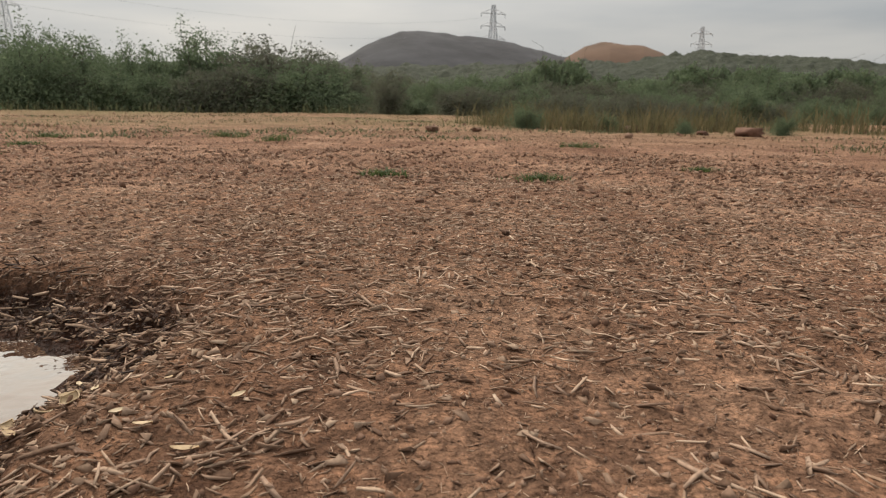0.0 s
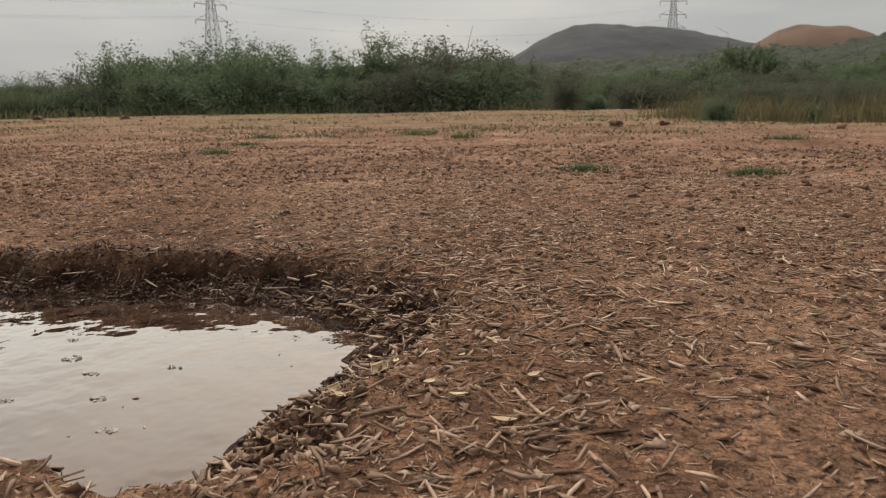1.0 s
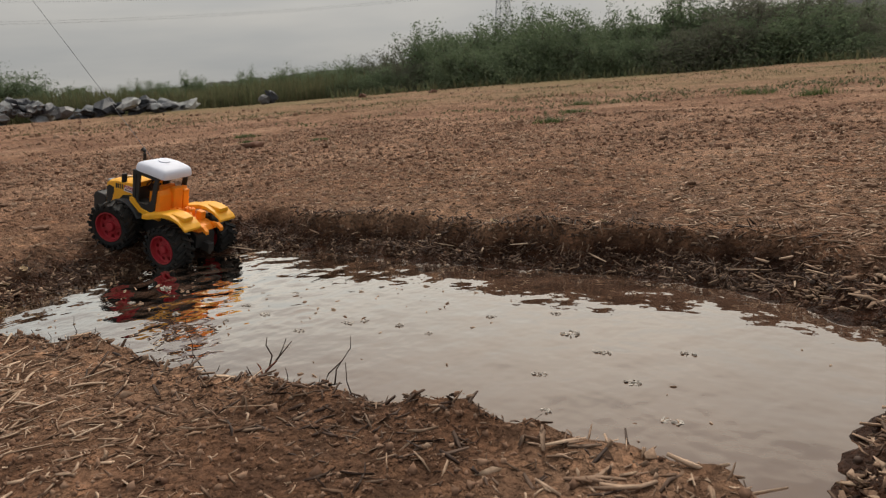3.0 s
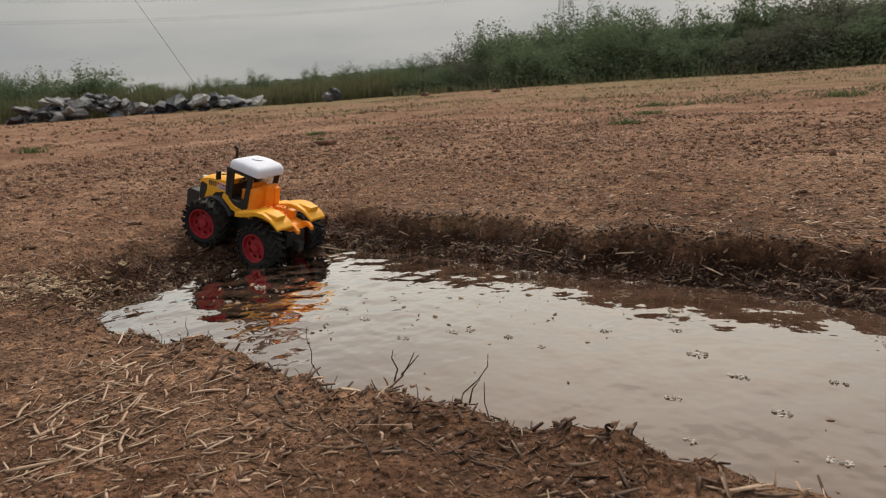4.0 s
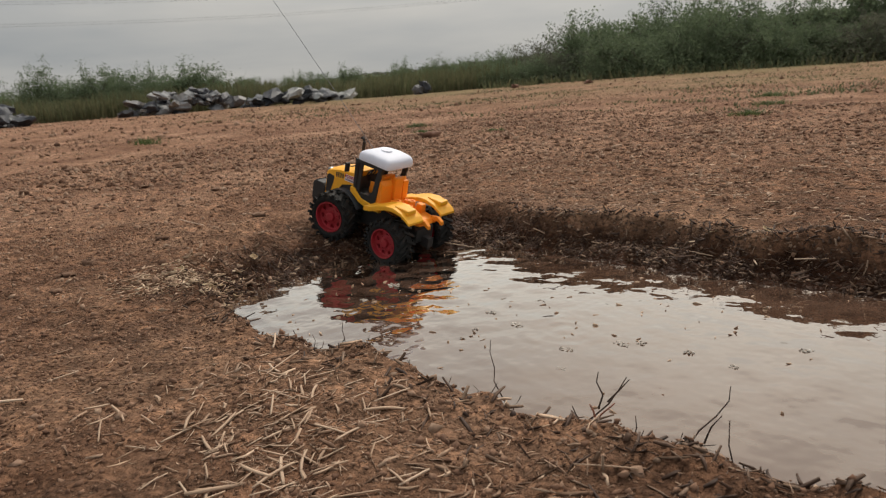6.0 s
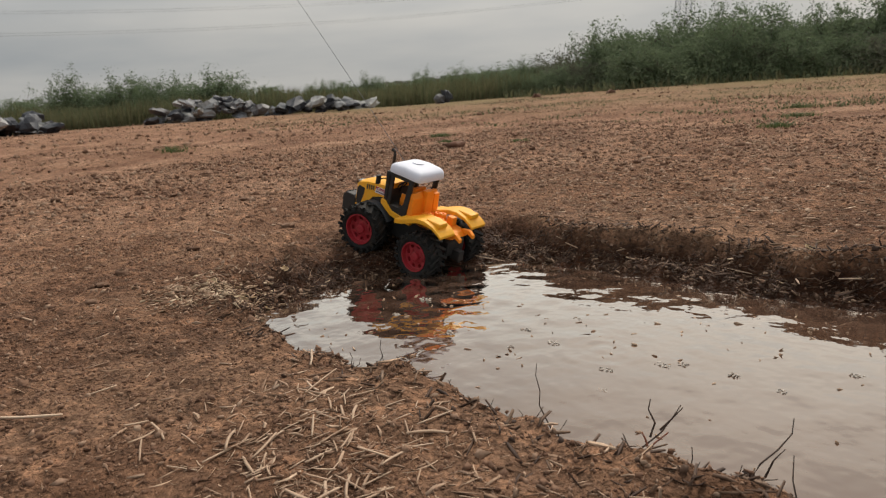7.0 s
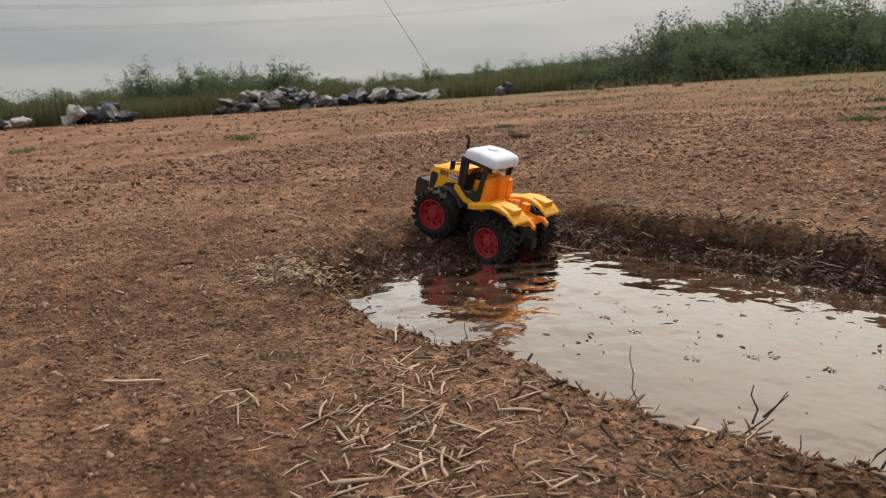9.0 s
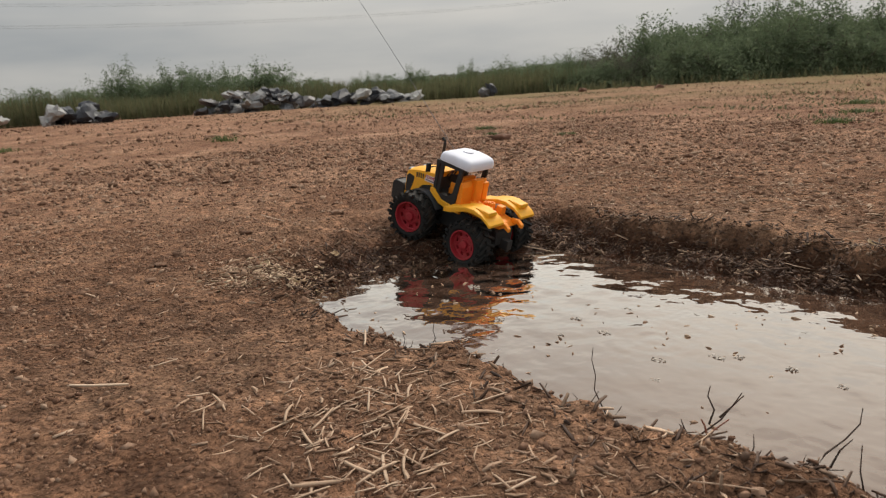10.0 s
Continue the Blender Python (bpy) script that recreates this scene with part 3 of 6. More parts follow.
def toy_tractor():
    """Forward is +x, left is +y, origin on the ground between the axles."""
    t = new("toy_tractor")
    AX, Z = 0.061, 0.036
    for x in (AX, -AX):
        for s in (1, -1):
            w = wheel(t, s)
            w.name = "wheel"
            w.matrix_local = Matrix.Translation((x, s * 0.050, Z + (0.002 if x > 0 else 0))) @ Matrix.Rotation(0.16 if x > 0 else 0, 4, "Z") @ Matrix.Rotation(x * 9 + s, 4, "Y") @ Matrix.Scale(1.1 if x > 0 else 1.03, 4)
    # chassis and axles
    bm = bmesh.new()
    prism(bm, [(0.118, 0.046), (0.118, 0.062), (0.03, 0.074), (-0.075, 0.07), (-0.09, 0.058), (-0.09, 0.036), (-0.03, 0.03), (0.03, 0.03), (0.09, 0.036)], -0.021, 0.021, 0.002)
    part("chassis", bm, BLACK, t, "black plastic underbody")
    for x in (AX, -AX):
        bm = bmesh.new()
        tube(bm, [(x, -0.045, Z), (x, 0.045, Z)], 0.0055, 12)
        box(bm, x - 0.011, x + 0.011, -0.016, 0.016, Z - 0.011, Z + 0.012, 0.003)
        part("axle", bm, BLACK, t)
    # front weight with ribs and a slot
    bm = bmesh.new()
    prism(bm, [(0.122, 0.04), (0.122, 0.066), (0.128, 0.071), (0.147, 0.071), (0.156, 0.064), (0.156, 0.038), (0.15, 0.034), (0.126, 0.036)], -0.026, 0.026, 0.0015)
    weight = part("front_weight", bm, BLACK, t, "ribbed black front weight block")
    for i in range(8):
        y = -0.0225 + i * 0.0064
        bm = bmesh.new()
        prism(bm, [(0.146, 0.0705), (0.148, 0.0725), (0.157, 0.0655), (0.158, 0.038), (0.155, 0.037)], y - 0.0017, y + 0.0017, 0.0004)
        part("rib", bm, BLACK, weight)
    bm = bmesh.new()
    box(bm, 0.108, 0.128, -0.012, 0.012, 0.046, 0.060, 0.001)
    part("weight_bracket", bm, BLACK, t)
    # bonnet: shell swept from nose to cab, higher and wider behind
    bm = bmesh.new()
    rings = []
    for x, zl, zt, hw in ((0.1245, 0.062, 0.088, 0.021), (0.1215, 0.055, 0.0975, 0.0245), (0.115, 0.055, 0.1015, 0.026), (0.104, 0.056, 0.105, 0.0265), (0.092, 0.066, 0.1078, 0.0268), (0.075, 0.083, 0.1105, 0.0272), (0.055, 0.089, 0.1135, 0.0277), (0.04, 0.089, 0.1155, 0.028)):
        ring = []
        for k in range(13):
            u = k / 12
            if u < 0.3:
                y, z = hw, zl + (zt - 0.007 - zl) * u / 0.3
            elif u > 0.7:
                y, z = -hw, zl + (zt - 0.007 - zl) * (1 - u) / 0.3
            else:
                a = (u - 0.3) / 0.4 * math.pi
                y, z = hw * (abs(math.cos(a)) ** 0.55) * (1 if a < math.pi / 2 else -1), zt - 0.007 + 0.007 * math.sin(a) ** 0.6
            ring.append(bm.verts.new((x, y, z)))
        rings.append(ring)
    for p, q in zip(rings, rings[1:]):
        for k in range(12):
            bm.faces.new((p[k], p[k + 1], q[k + 1], q[k]))
    bm.faces.new(rings[0][::-1])
    bm.faces.new(rings[-1])
    bmesh.ops.recalc_face_normals(bm, faces=bm.faces[:])
    hood = part("bonnet", bm, YELLOW, t, "glossy yellow plastic bonnet", True)
    hood.data.set_sharp_from_angle(angle=radians(38))
    bm = bmesh.new()
    prism(bm, [(0.1, 0.05), (0.1, 0.1), (0.04, 0.107), (0.035, 0.06)], -0.0255, 0.0255, 0.001)
    part("engine_block", bm, BLACK, t)
    for s in (1, -1):
        bm = bmesh.new()
        prism(bm, [(0.1185, 0.06), (0.1185, 0.088), (0.113, 0.0925), (0.0985, 0.0915), (0.0985, 0.083), (0.107, 0.06)], s * 0.0258 - 0.001, s * 0.0258 + 0.001, 0.0006)
        part("side_grille", bm, BLACK, t, "black side grille panel")
        # yellow lip that frames the grille towards the wheel arch
        bm = bmesh.new()
        prism(bm, [(0.12, 0.054), (0.12, 0.0595), (0.1065, 0.0595), (0.0975, 0.083), (0.0975, 0.0925), (0.0935, 0.09), (0.0935, 0.082), (0.1015, 0.054)], s * 0.026 - 0.0012, s * 0.026 + 0.0012, 0.0006)
        part("grille_frame", bm, YELLOW, t)
        for i in range(4):
            bm = bmesh.new()
            x = 0.0905 - i * 0.0057
            prism(bm, [(x, 0.0925 + i * 0.0006), (x + 0.0012, 0.0925 + i * 0.0006), (x + 0.0022, 0.1005 + i * 0.0007), (x + 0.0004, 0.1005 + i * 0.0007)], s * 0.0274 - 0.0011, s * 0.0274 + 0.0011)
            part("louvre", bm, GREY, hood)
        # sticker with the word and a line of small print
        bm = bmesh.new()
        prism(bm, [(0.0685, 0.0925), (0.0425, 0.0935), (0.0425, 0.1045), (0.066, 0.1035)], s * 0.0282 - 0.0004, s * 0.0282 + 0.0004)
        sticker = part("sticker", bm, DECAL, t, "white sticker with red lettering")
        turn = Matrix(((-s, 0, 0), (0, 0, s), (0, 1, 0))).to_4x4()
        lettering("POWER", 0.0074, DECAL_RED, sticker, Matrix.Translation((0.0547, s * 0.0288, 0.1006)) @ turn, "lettering")
        bm = bmesh.new()
        for i, (u0, u1) in enumerate(((0.0655, 0.0605), (0.0597, 0.0447))):
            prism(bm, [(u0, 0.0948), (u1, 0.0948), (u1, 0.0965), (u0, 0.0965)], s * 0.0288 - 0.0002, s * 0.0288 + 0.0002)
        part("small_print", bm, DECAL_BLUE, sticker)
        # headlight on the nose's corner
        bm = bmesh.new()
        box(bm, 0.1145, 0.1215, s * 0.017 - 0.006, s * 0.017 + 0.006, 0.0955, 0.1005, 0.0015)
        part("headlight", bm, CLEAR, t, "clear smoky headlight")
    bm = bmesh.new()
    prism(bm, [(0.1235, 0.064), (0.126, 0.066), (0.1255, 0.086), (0.121, 0.0965), (0.119, 0.0965), (0.12, 0.064)], -0.014, 0.014, 0.0008)
    part("nose_grille", bm, BLACK, t, "black radiator grille")
    # front mudguards, arched over the tyres
    for s in (1, -1):
        bm = bmesh.new()
        pts = [(AX + 0.0435 * math.cos(a), Z + 0.0435 * math.sin(a)) for a in np.linspace(radians(25), radians(150), 11)]
        inner = [(AX + 0.041 * math.cos(a), Z + 0.041 * math.sin(a)) for a in np.linspace(radians(150), radians(25), 11)]
        prism(bm, pts + inner, s * 0.034 - 0.008, s * 0.034 + 0.006, 0.0005)
        part("front_mudguard", bm, GREY, t, "dark grey arched mudguard")
    # cab floor, sills and yellow side panels
    bm = bmesh.new()
    prism(bm, [(0.045, 0.07), (0.045, 0.086), (-0.012, 0.08), (-0.012, 0.066)], -0.03, 0.03, 0.001)
    part("cab_floor", bm, BLACK, t)
    for s in (1, -1):
        bm = bmesh.new()
        prism(bm, [(0.047, 0.083), (0.047, 0.09), (0.04, 0.09), (0.022, 0.077), (-0.008, 0.073), (-0.02, 0.077), (-0.02, 0.066), (0.0, 0.066), (0.003, 0.063), (0.011, 0.063), (0.013, 0.067), (0.025, 0.069)], s * 0.033 - 0.003, s * 0.033 + 0.003, 0.0009)
        part("side_sill", bm, YELLOW, t, "yellow side sill")
        # cab frame: front post, slanting rear post, door panel
        bm = bmesh.new()
        prism(bm, [(0.044, 0.084), (0.044, 0.136), (0.037, 0.136), (0.038, 0.084)], s * 0.0305 - 0.002, s * 0.0305 + 0.002, 0.0006)
        part("front_post", bm, BLACK, t)
        bm = bmesh.new()
        prism(bm, [(0.036, 0.083), (0.034, 0.136), (0.0275, 0.136), (0.029, 0.086), (0.014, 0.0765), (0.018, 0.074)], s * 0.0312 - 0.002, s * 0.0312 + 0.002, 0.0006)
        part("door_post", bm, BLACK, t)
        bm = bmesh.new()
        prism(bm, [(0.018, 0.074), (-0.006, 0.074), (-0.0135, 0.136), (-0.0055, 0.136), (0.0015, 0.095), (0.01, 0.0855), (0.027, 0.0855)], s * 0.0308 - 0.002, s * 0.0308 + 0.002, 0.0006)
        part("rear_post", bm, BLACK, t)
        bm = bmesh.new()
        box(bm, -0.014, 0.044, s * 0.0305 - 0.0022, s * 0.0305 + 0.0022, 0.1325, 0.1385, 0.0008)
        part("roof_rail", bm, BLACK, t)
        # mirror on an arm
        bm = bmesh.new()
        tube(bm, [(0.044, s * 0.03, 0.125), (0.049, s * 0.038, 0.124), (0.049, s * 0.041, 0.124)], 0.0011, 6)
        mirror = part("mirror_arm", bm, BLACK, t)
        bm = bmesh.new()
        box(bm, 0.0475, 0.051, s * 0.0445 - 0.0045, s * 0.0445 + 0.0045, 0.116, 0.131, 0.001)
        part("mirror", bm, BLACK, mirror, "black wing mirror")
    for z, x in ((0.1355, 0.04), (0.1355, -0.008)):
        bm = bmesh.new()
        box(bm, x - 0.0035, x + 0.0035, -0.031, 0.031, z - 0.0025, z + 0.0025, 0.0008)
        part("roof_rail", bm, BLACK, t)
    # roof: rounded slab, rising gently to the middle
    bm = bmesh.new()
    rings = []
    for inset, z in ((0.004, 0.1365), (0.0006, 0.1375), (0.0, 0.141), (0.001, 0.1475), (0.003, 0.1505), (0.0065, 0.1522), (0.016, 0.154), (0.03, 0.1548)):
        ring = []
        for k in range(40):
            a = 2 * math.pi * k / 40
            c, s = math.cos(a), math.sin(a)
            e = 0.2
            x = (0.0345 - inset) * math.copysign(abs(c) ** e, c)
            y = (0.035 - inset) * math.copysign(abs(s) ** e, s)
            y *= 1 - 0.16 * max(0, x / 0.0345) ** 2 - 0.08 * max(0, -x / 0.0345) ** 2
            ring.append(bm.verts.new((0.0095 + x, y, z + 0.002 - 0.1 * (x / 0.0345) ** 2 * 0.03)))
        rings.append(ring)
    for p, q in zip(rings, rings[1:]):
        for k in range(40):
            bm.faces.new((p[k], p[(k + 1) % 40], q[(k + 1) % 40], q[k]))
    bm.faces.new(rings[0][::-1])
    bm.faces.new(rings[-1])
    roof = part("roof", bm, WHITE, t, "white plastic cab roof", True)
    roof.data.set_sharp_from_angle(angle=radians(45))
    bm = bmesh.new()
    lathe(bm, [(0.009, 0), (0.009, 0.0012), (0.0001, 0.0016)], 24, Matrix.Translation((0.0095, 0, 0.1568)) @ Matrix.Rotation(radians(90), 4, "X"))
    part("roof_hatch", bm, WHITE, roof)
    # the nose is short: draw in what stands ahead of the front axle
    for o in t.children_recursive:
        if o.data and o.name.split(".")[0] in NOSE:
            for v in o.data.vertices:
                if v.co.x > AX:
                    v.co.x = AX + (v.co.x - AX) * 0.87
    # seat, steering wheel, lever
    bm = bmesh.new()
    box(bm, 0.0, 0.026, -0.014, 0.014, 0.08, 0.094, 0.002)
    box(bm, -0.004, 0.004, -0.014, 0.014, 0.086, 0.119, 0.002)
    box(bm, 0.0, 0.02, -0.019, -0.015, 0.09, 0.105, 0.0015)
    box(bm, 0.0, 0.02, 0.015, 0.019, 0.09, 0.105, 0.0015)
    part("seat", bm, ORANGE, t, "orange plastic driver seat")
    bm = bmesh.new()
    m = Matrix.Translation((0.036, 0, 0.111)) @ Matrix.Rotation(radians(55), 4, "Y")
    ring = [m @ Vector((0.0085 * math.cos(a), 0.0085 * math.sin(a), 0)) for a in np.linspace(0, 2 * math.pi, 17)]
    tube(bm, ring, 0.0013, 6)
    tube(bm, [m @ Vector((-0.0085, 0, 0)), m @ Vector((0.0085, 0, 0))], 0.001, 6)
    tube(bm, [m @ Vector((0, 0, 0)), (0.042, 0, 0.088)], 0.0018, 6)
    part("steering_wheel", bm, BLACK, t)
    # rear bulkhead behind the cab, orange, with moulded steps
    bm = bmesh.new()
    prism(bm, [(-0.006, 0.068), (-0.006, 0.115), (-0.012, 0.116), (-0.0165, 0.108), (-0.018, 0.07)], -0.031, 0.031, 0.0012)
    box(bm, -0.0225, -0.012, -0.013, 0.006, 0.074, 0.119, 0.0018)
    box(bm, -0.021, -0.012, -0.0295, -0.016, 0.074, 0.112, 0.0016)
    part("rear_bulkhead", bm, ORANGE, t, "orange moulded panel behind the cab")
    # rear deck with tanks and fittings
    bm = bmesh.new()
    prism(bm, [(-0.014, 0.066), (-0.014, 0.079), (-0.055, 0.078), (-0.088, 0.073), (-0.094, 0.066), (-0.07, 0.062)], -0.021, 0.021, 0.0012)
    part("rear_deck", bm, ORANGE, t, "orange rear deck")
    for x, y, r, h in ((-0.033, 0.009, 0.0075, 0.011), (-0.051, -0.006, 0.006, 0.014), (-0.036, -0.012, 0.0055, 0.009), (-0.062, 0.011, 0.0052, 0.012)):
        bm = bmesh.new()
        m = Matrix.Translation((x, y, 0.077)) @ Matrix.Rotation(radians(90), 4, "X")
        lathe(bm, [(r, -0.002), (r, h * 0.85), (r * 0.8, h), (r * 0.45, h), (r * 0.4, h * 0.75), (0.0001, h * 0.75)], 16, m)
        part("deck_fitting", bm, ORANGE, t)
    bm = bmesh.new()
    box(bm, -0.072, -0.06, -0.017, -0.006, 0.076, 0.09, 0.0014)
    part("deck_box", bm, ORANGE, t)
    bm = bmesh.new()
    box(bm, -0.05, -0.026, 0.016, 0.02, 0.077, 0.088, 0.0012)
    part("deck_box", bm, ORANGE, t)
    # rear mudguards: long wings that sweep up and out over the tyres
    for s in (1, -1):
        bm = bmesh.new()
        top = [(-0.006, 0.079), (-0.02, 0.082), (-0.034, 0.0885), (-0.05, 0.0935), (-0.066, 0.095), (-0.082, 0.0915), (-0.094, 0.0855), (-0.1, 0.0805)]
        low = [(-0.1, 0.0765), (-0.094, 0.0805), (-0.082, 0.0865), (-0.066, 0.0885), (-0.05, 0.086), (-0.034, 0.0795), (-0.02, 0.074), (-0.006, 0.071)]
        a, b = sorted((s * 0.021, s * 0.058))
        prism(bm, top + low, a, b, 0.0014)
        box(bm, -0.09, -0.062, min(s * 0.03, s * 0.05), max(s * 0.03, s * 0.05), 0.089, 0.0965, 0.002)
        part("rear_mudguard", bm, YELLOW, t, "yellow rear mudguard wing")
        bm = bmesh.new()
        prism(bm, [(-0.086, 0.066), (-0.086, 0.076), (-0.1, 0.078), (-0.109, 0.072), (-0.109, 0.066), (-0.1, 0.071)], s * 0.0165 - 0.0035, s * 0.0165 + 0.0035, 0.001)
        part("lift_arm", bm, ORANGE, t, "orange rear lift arm")
    bm = bmesh.new()
    box(bm, -0.104, -0.086, -0.0065, 0.0065, 0.03, 0.046, 0.0015)
    tube(bm, [(-0.1, 0, 0.04), (-0.1, 0, 0.026)], 0.003, 10)
    part("tow_hitch", bm, BLACK, t, "black tow hitch")
    # exhaust stack, bent at its tip
    bm = bmesh.new()
    tube(bm, [(0.09, -0.031, 0.058), (0.09, -0.032, 0.085), (0.089, -0.032, 0.12), (0.0885, -0.032, 0.145), (0.09, -0.032, 0.149), (0.0945, -0.032, 0.1515)], [0.003, 0.003, 0.0027, 0.0027, 0.0028, 0.0031], 10)
    part("exhaust_stack", bm, BLACK, t, "black bent exhaust stack")
    # long thin wire aerial that leans far forward
    bm = bmesh.new()
    pts = [(0.05 + d * 0.80, -0.02 + d * 0.02, 0.14 + d * 0.60 - 0.05 * d * d) for d in np.linspace(0, 0.62, 14)]
    tube(bm, pts, [0.00055 - 0.0003 * i / 13 for i in range(14)], 5)
    part("wire_aerial", bm, CABLE, t, "long thin wire aerial")
    return t


tractor = toy_tractor()
tagged(tractor, "yellow toy tractor with white roof and red rims beside the puddle", "toy tractor")
tractor.matrix_world = pose(-1.4155, 0.585, -0.036) @ pose(0, 0, 0, 0, 0, 191) @ pose(0, 0, 0, 0, -16.5, 0)


def polar(bearing, r, z=0.0):
    """A place at a bearing from straight ahead (+y, right is plus), r metres from the first standpoint."""
    a = radians(bearing)
    return (-0.3 + r * math.sin(a), r * math.cos(a), z)


# ---- hills, pylons and cables far off ----
HILL_DARK = varied("scrub_covered_hill", [(0.062, 0.062, 0.068)], 0.95, 0.06, 0.8, size=2.0, detail=8.0)
HILL_BARE = varied("bare_earth_mound", [(0.16, 0.1, 0.068)], 0.95, 0.05, 0.6, size=1.5, detail=8.0)
HILL_GREEN = varied("scrub_ridge", [(0.05, 0.058, 0.038)], 0.95, 0.35, 0.9, size=2.0, detail=8.0)


def hill(name, mat, r, depth, crest, label, rough=1.0, n=140, k=26, canopy=0.0):
    """A long hill: crest is a row of (bearing, elevation in degrees)."""
    bear = np.array([c[0] for c in crest], float)
    elev = np.array([c[1] for c in crest], float)
    b = np.linspace(bear[0], bear[-1], n)
    e = np.interp(b, bear, elev)
    top = np.tan(np.radians(e)) * r
    u = np.linspace(-1, 1, k)
    B, U = np.meshgrid(b, u)
    T = np.tile(top, (k, 1))
    R = r + U * depth
    prof = np.clip(1 - np.abs(U) ** 1.7, 0, 1)
    x, y = R * np.sin(np.radians(B)), R * np.cos(np.radians(B))
    lump = lattice(x / 14, y / 14, 31) + 0.5 * lattice(x / 5, y / 5, 32)
    z = T * prof + canopy * prof * np.clip(T / 6, 0, 1) * (np.abs(lattice(x / 5.5, y / 5.5, 33)) * 1.6 + 0.7 * lattice(x / 2.1, y / 2.1, 34) + 0.5 * lattice(x / 0.9, y / 0.9, 35)) + lump * rough * prof * np.clip(T / 8, 0, 1) - 1.0 * (1 - prof)
    v = np.stack([x.ravel(), y.ravel(), z.ravel()], 1)
    ii = (np.arange(k - 1)[:, None] * n + np.arange(n - 1)[None]).ravel()
    o = arrays(name, v, np.stack([ii, ii + 1, ii + n + 1, ii + n], 1), mat, True)
    return tagged(o, label, "hill", kind="structure")


hill("backdrop_hill", HILL_DARK, 420, 120, [(-13, 0.4), (-10, 2.2), (-8.4, 3.5), (-6.5, 4.6), (-5.3, 5.1), (-3.5, 5.75), (-2.1, 5.85), (0.5, 5.6), (2.8, 5.3), (5.5, 5.0), (7.5, 4.4), (10, 3.9), (13, 2.4), (18, 0.3)], "long dark grey scrub covered hill on the horizon")
hill("backdrop_mound", HILL_BARE, 330, 60, [(8.2, 2.2), (9.8, 4.0), (11.2, 4.8), (13.1, 5.1), (15.6, 4.85), (17, 4.3), (18.5, 3.5), (20.5, 1.0)], "bare orange earth mound on the horizon", 0.6)
hill("backdrop_ridge", HILL_GREEN, 290, 90, [(-60, 0.9), (-45, 1.2), (-30, 2.2), (-12, 2.9), (0, 3.0), (6, 3.2), (8, 3.4), (14, 3.3), (18.5, 4.0), (21.0, 4.0), (26.0, 3.6), (31.9, 3.0), (38, 2.6), (60, 1.6), (90, 0.8)], "low dark green scrub ridge on the horizon", 1.2, n=1100, k=70, canopy=1.0)


def pylon(bearing, r, tall):
    """A lattice mast with three pairs of arms."""
    p = new("pylon")
    corners = [(-1, -1), (1, -1), (1, 1), (-1, 1)]

    def half(z):
        return tall * (0.085 * (1 - z) ** 1.3 + 0.014)

    levels = [0, 0.16, 0.3, 0.42, 0.53, 0.62, 0.7, 0.77, 0.84, 0.9, 0.95, 1.0]
    for cx, cy in corners:
        bm = bmesh.new()
        tube(bm, [(cx * half(z), cy * half(z), z * tall) for z in levels], tall * 0.0036, 4)
        part("leg", bm, STEEL, p)
    bm = bmesh.new()
    for z0, z1 in zip(levels, levels[1:]):
        for (ax, ay), (bx, by) in zip(corners, corners[1:] + corners[:1]):
            a, b = half(z0), half(z1)
            tube(bm, [(ax * a, ay * a, z0 * tall), (bx * b, by * b, z1 * tall)], tall * 0.0018, 4)
            tube(bm, [(bx * a, by * a, z0 * tall), (ax * b, ay * b, z1 * tall)], tall * 0.0018, 4)
            tube(bm, [(ax * b, ay * b, z1 * tall), (bx * b, by * b, z1 * tall)], tall * 0.0018, 4)
    part("bracing", bm, STEEL, p)
    for z in (0.68, 0.8, 0.92):
        for s in (1, -1):
            bm = bmesh.new()
            tip = (s * tall * 0.13, 0, z * tall)
            for q in ((half(z) * s, half(z), z * tall), (half(z) * s, -half(z), z * tall), (half(z) * s, 0, (z + 0.045) * tall)):
                tube(bm, [q, tip], tall * 0.0024, 4)
            tube(bm, [tip, (tip[0], 0, tip[2] - tall * 0.035)], tall * 0.004, 5)
            part("cross_arm", bm, STEEL, p)
    x, y, z = polar(bearing, r)
    p.matrix_world = pose(x, y, -0.5, 0, 0, -bearing + 25)
    return tagged(p, "grey steel lattice electricity pylon standing far off", "pylon", "pylons on the horizon")


pylon(-31.6, 260, 44)
pylon(3.9, 450, 63)
pylon(19.8, 470, 51)
for k, (z0, z1) in enumerate(((35, 30), (35.6, 30.4), (30.5, 25.5), (31, 26), (40, 34.5))):
    bm = bmesh.new()
    a, b = Vector(polar(-31.6, 260, z0)), Vector(polar(-118, 230, z1))
    tube(bm, [a.lerp(b, s) - Vector((0, 0, 9 * 4 * s * (1 - s))) for s in np.linspace(0, 1, 24)], 0.02, 4)
    tagged(ob_from("power_cable", bm, CABLE), "thin dark overhead power cable across the sky", "power cable", "power cables from the pylon")
for k, (z0, z1, z2) in enumerate(((36, 56, 46), (30, 48, 40))):
    bm = bmesh.new()
    a, b = Vector(polar(-31.6, 260, z0)), Vector(polar(3.9, 450, z1))
    tube(bm, [a.lerp(b, s) - Vector((0, 0, 8 * 4 * s * (1 - s))) for s in np.linspace(0, 1, 20)], 0.022, 4)
    tagged(ob_from("power_cable", bm, CABLE), "thin dark overhead power cable across the sky", "power cable", "power cables from the pylon")


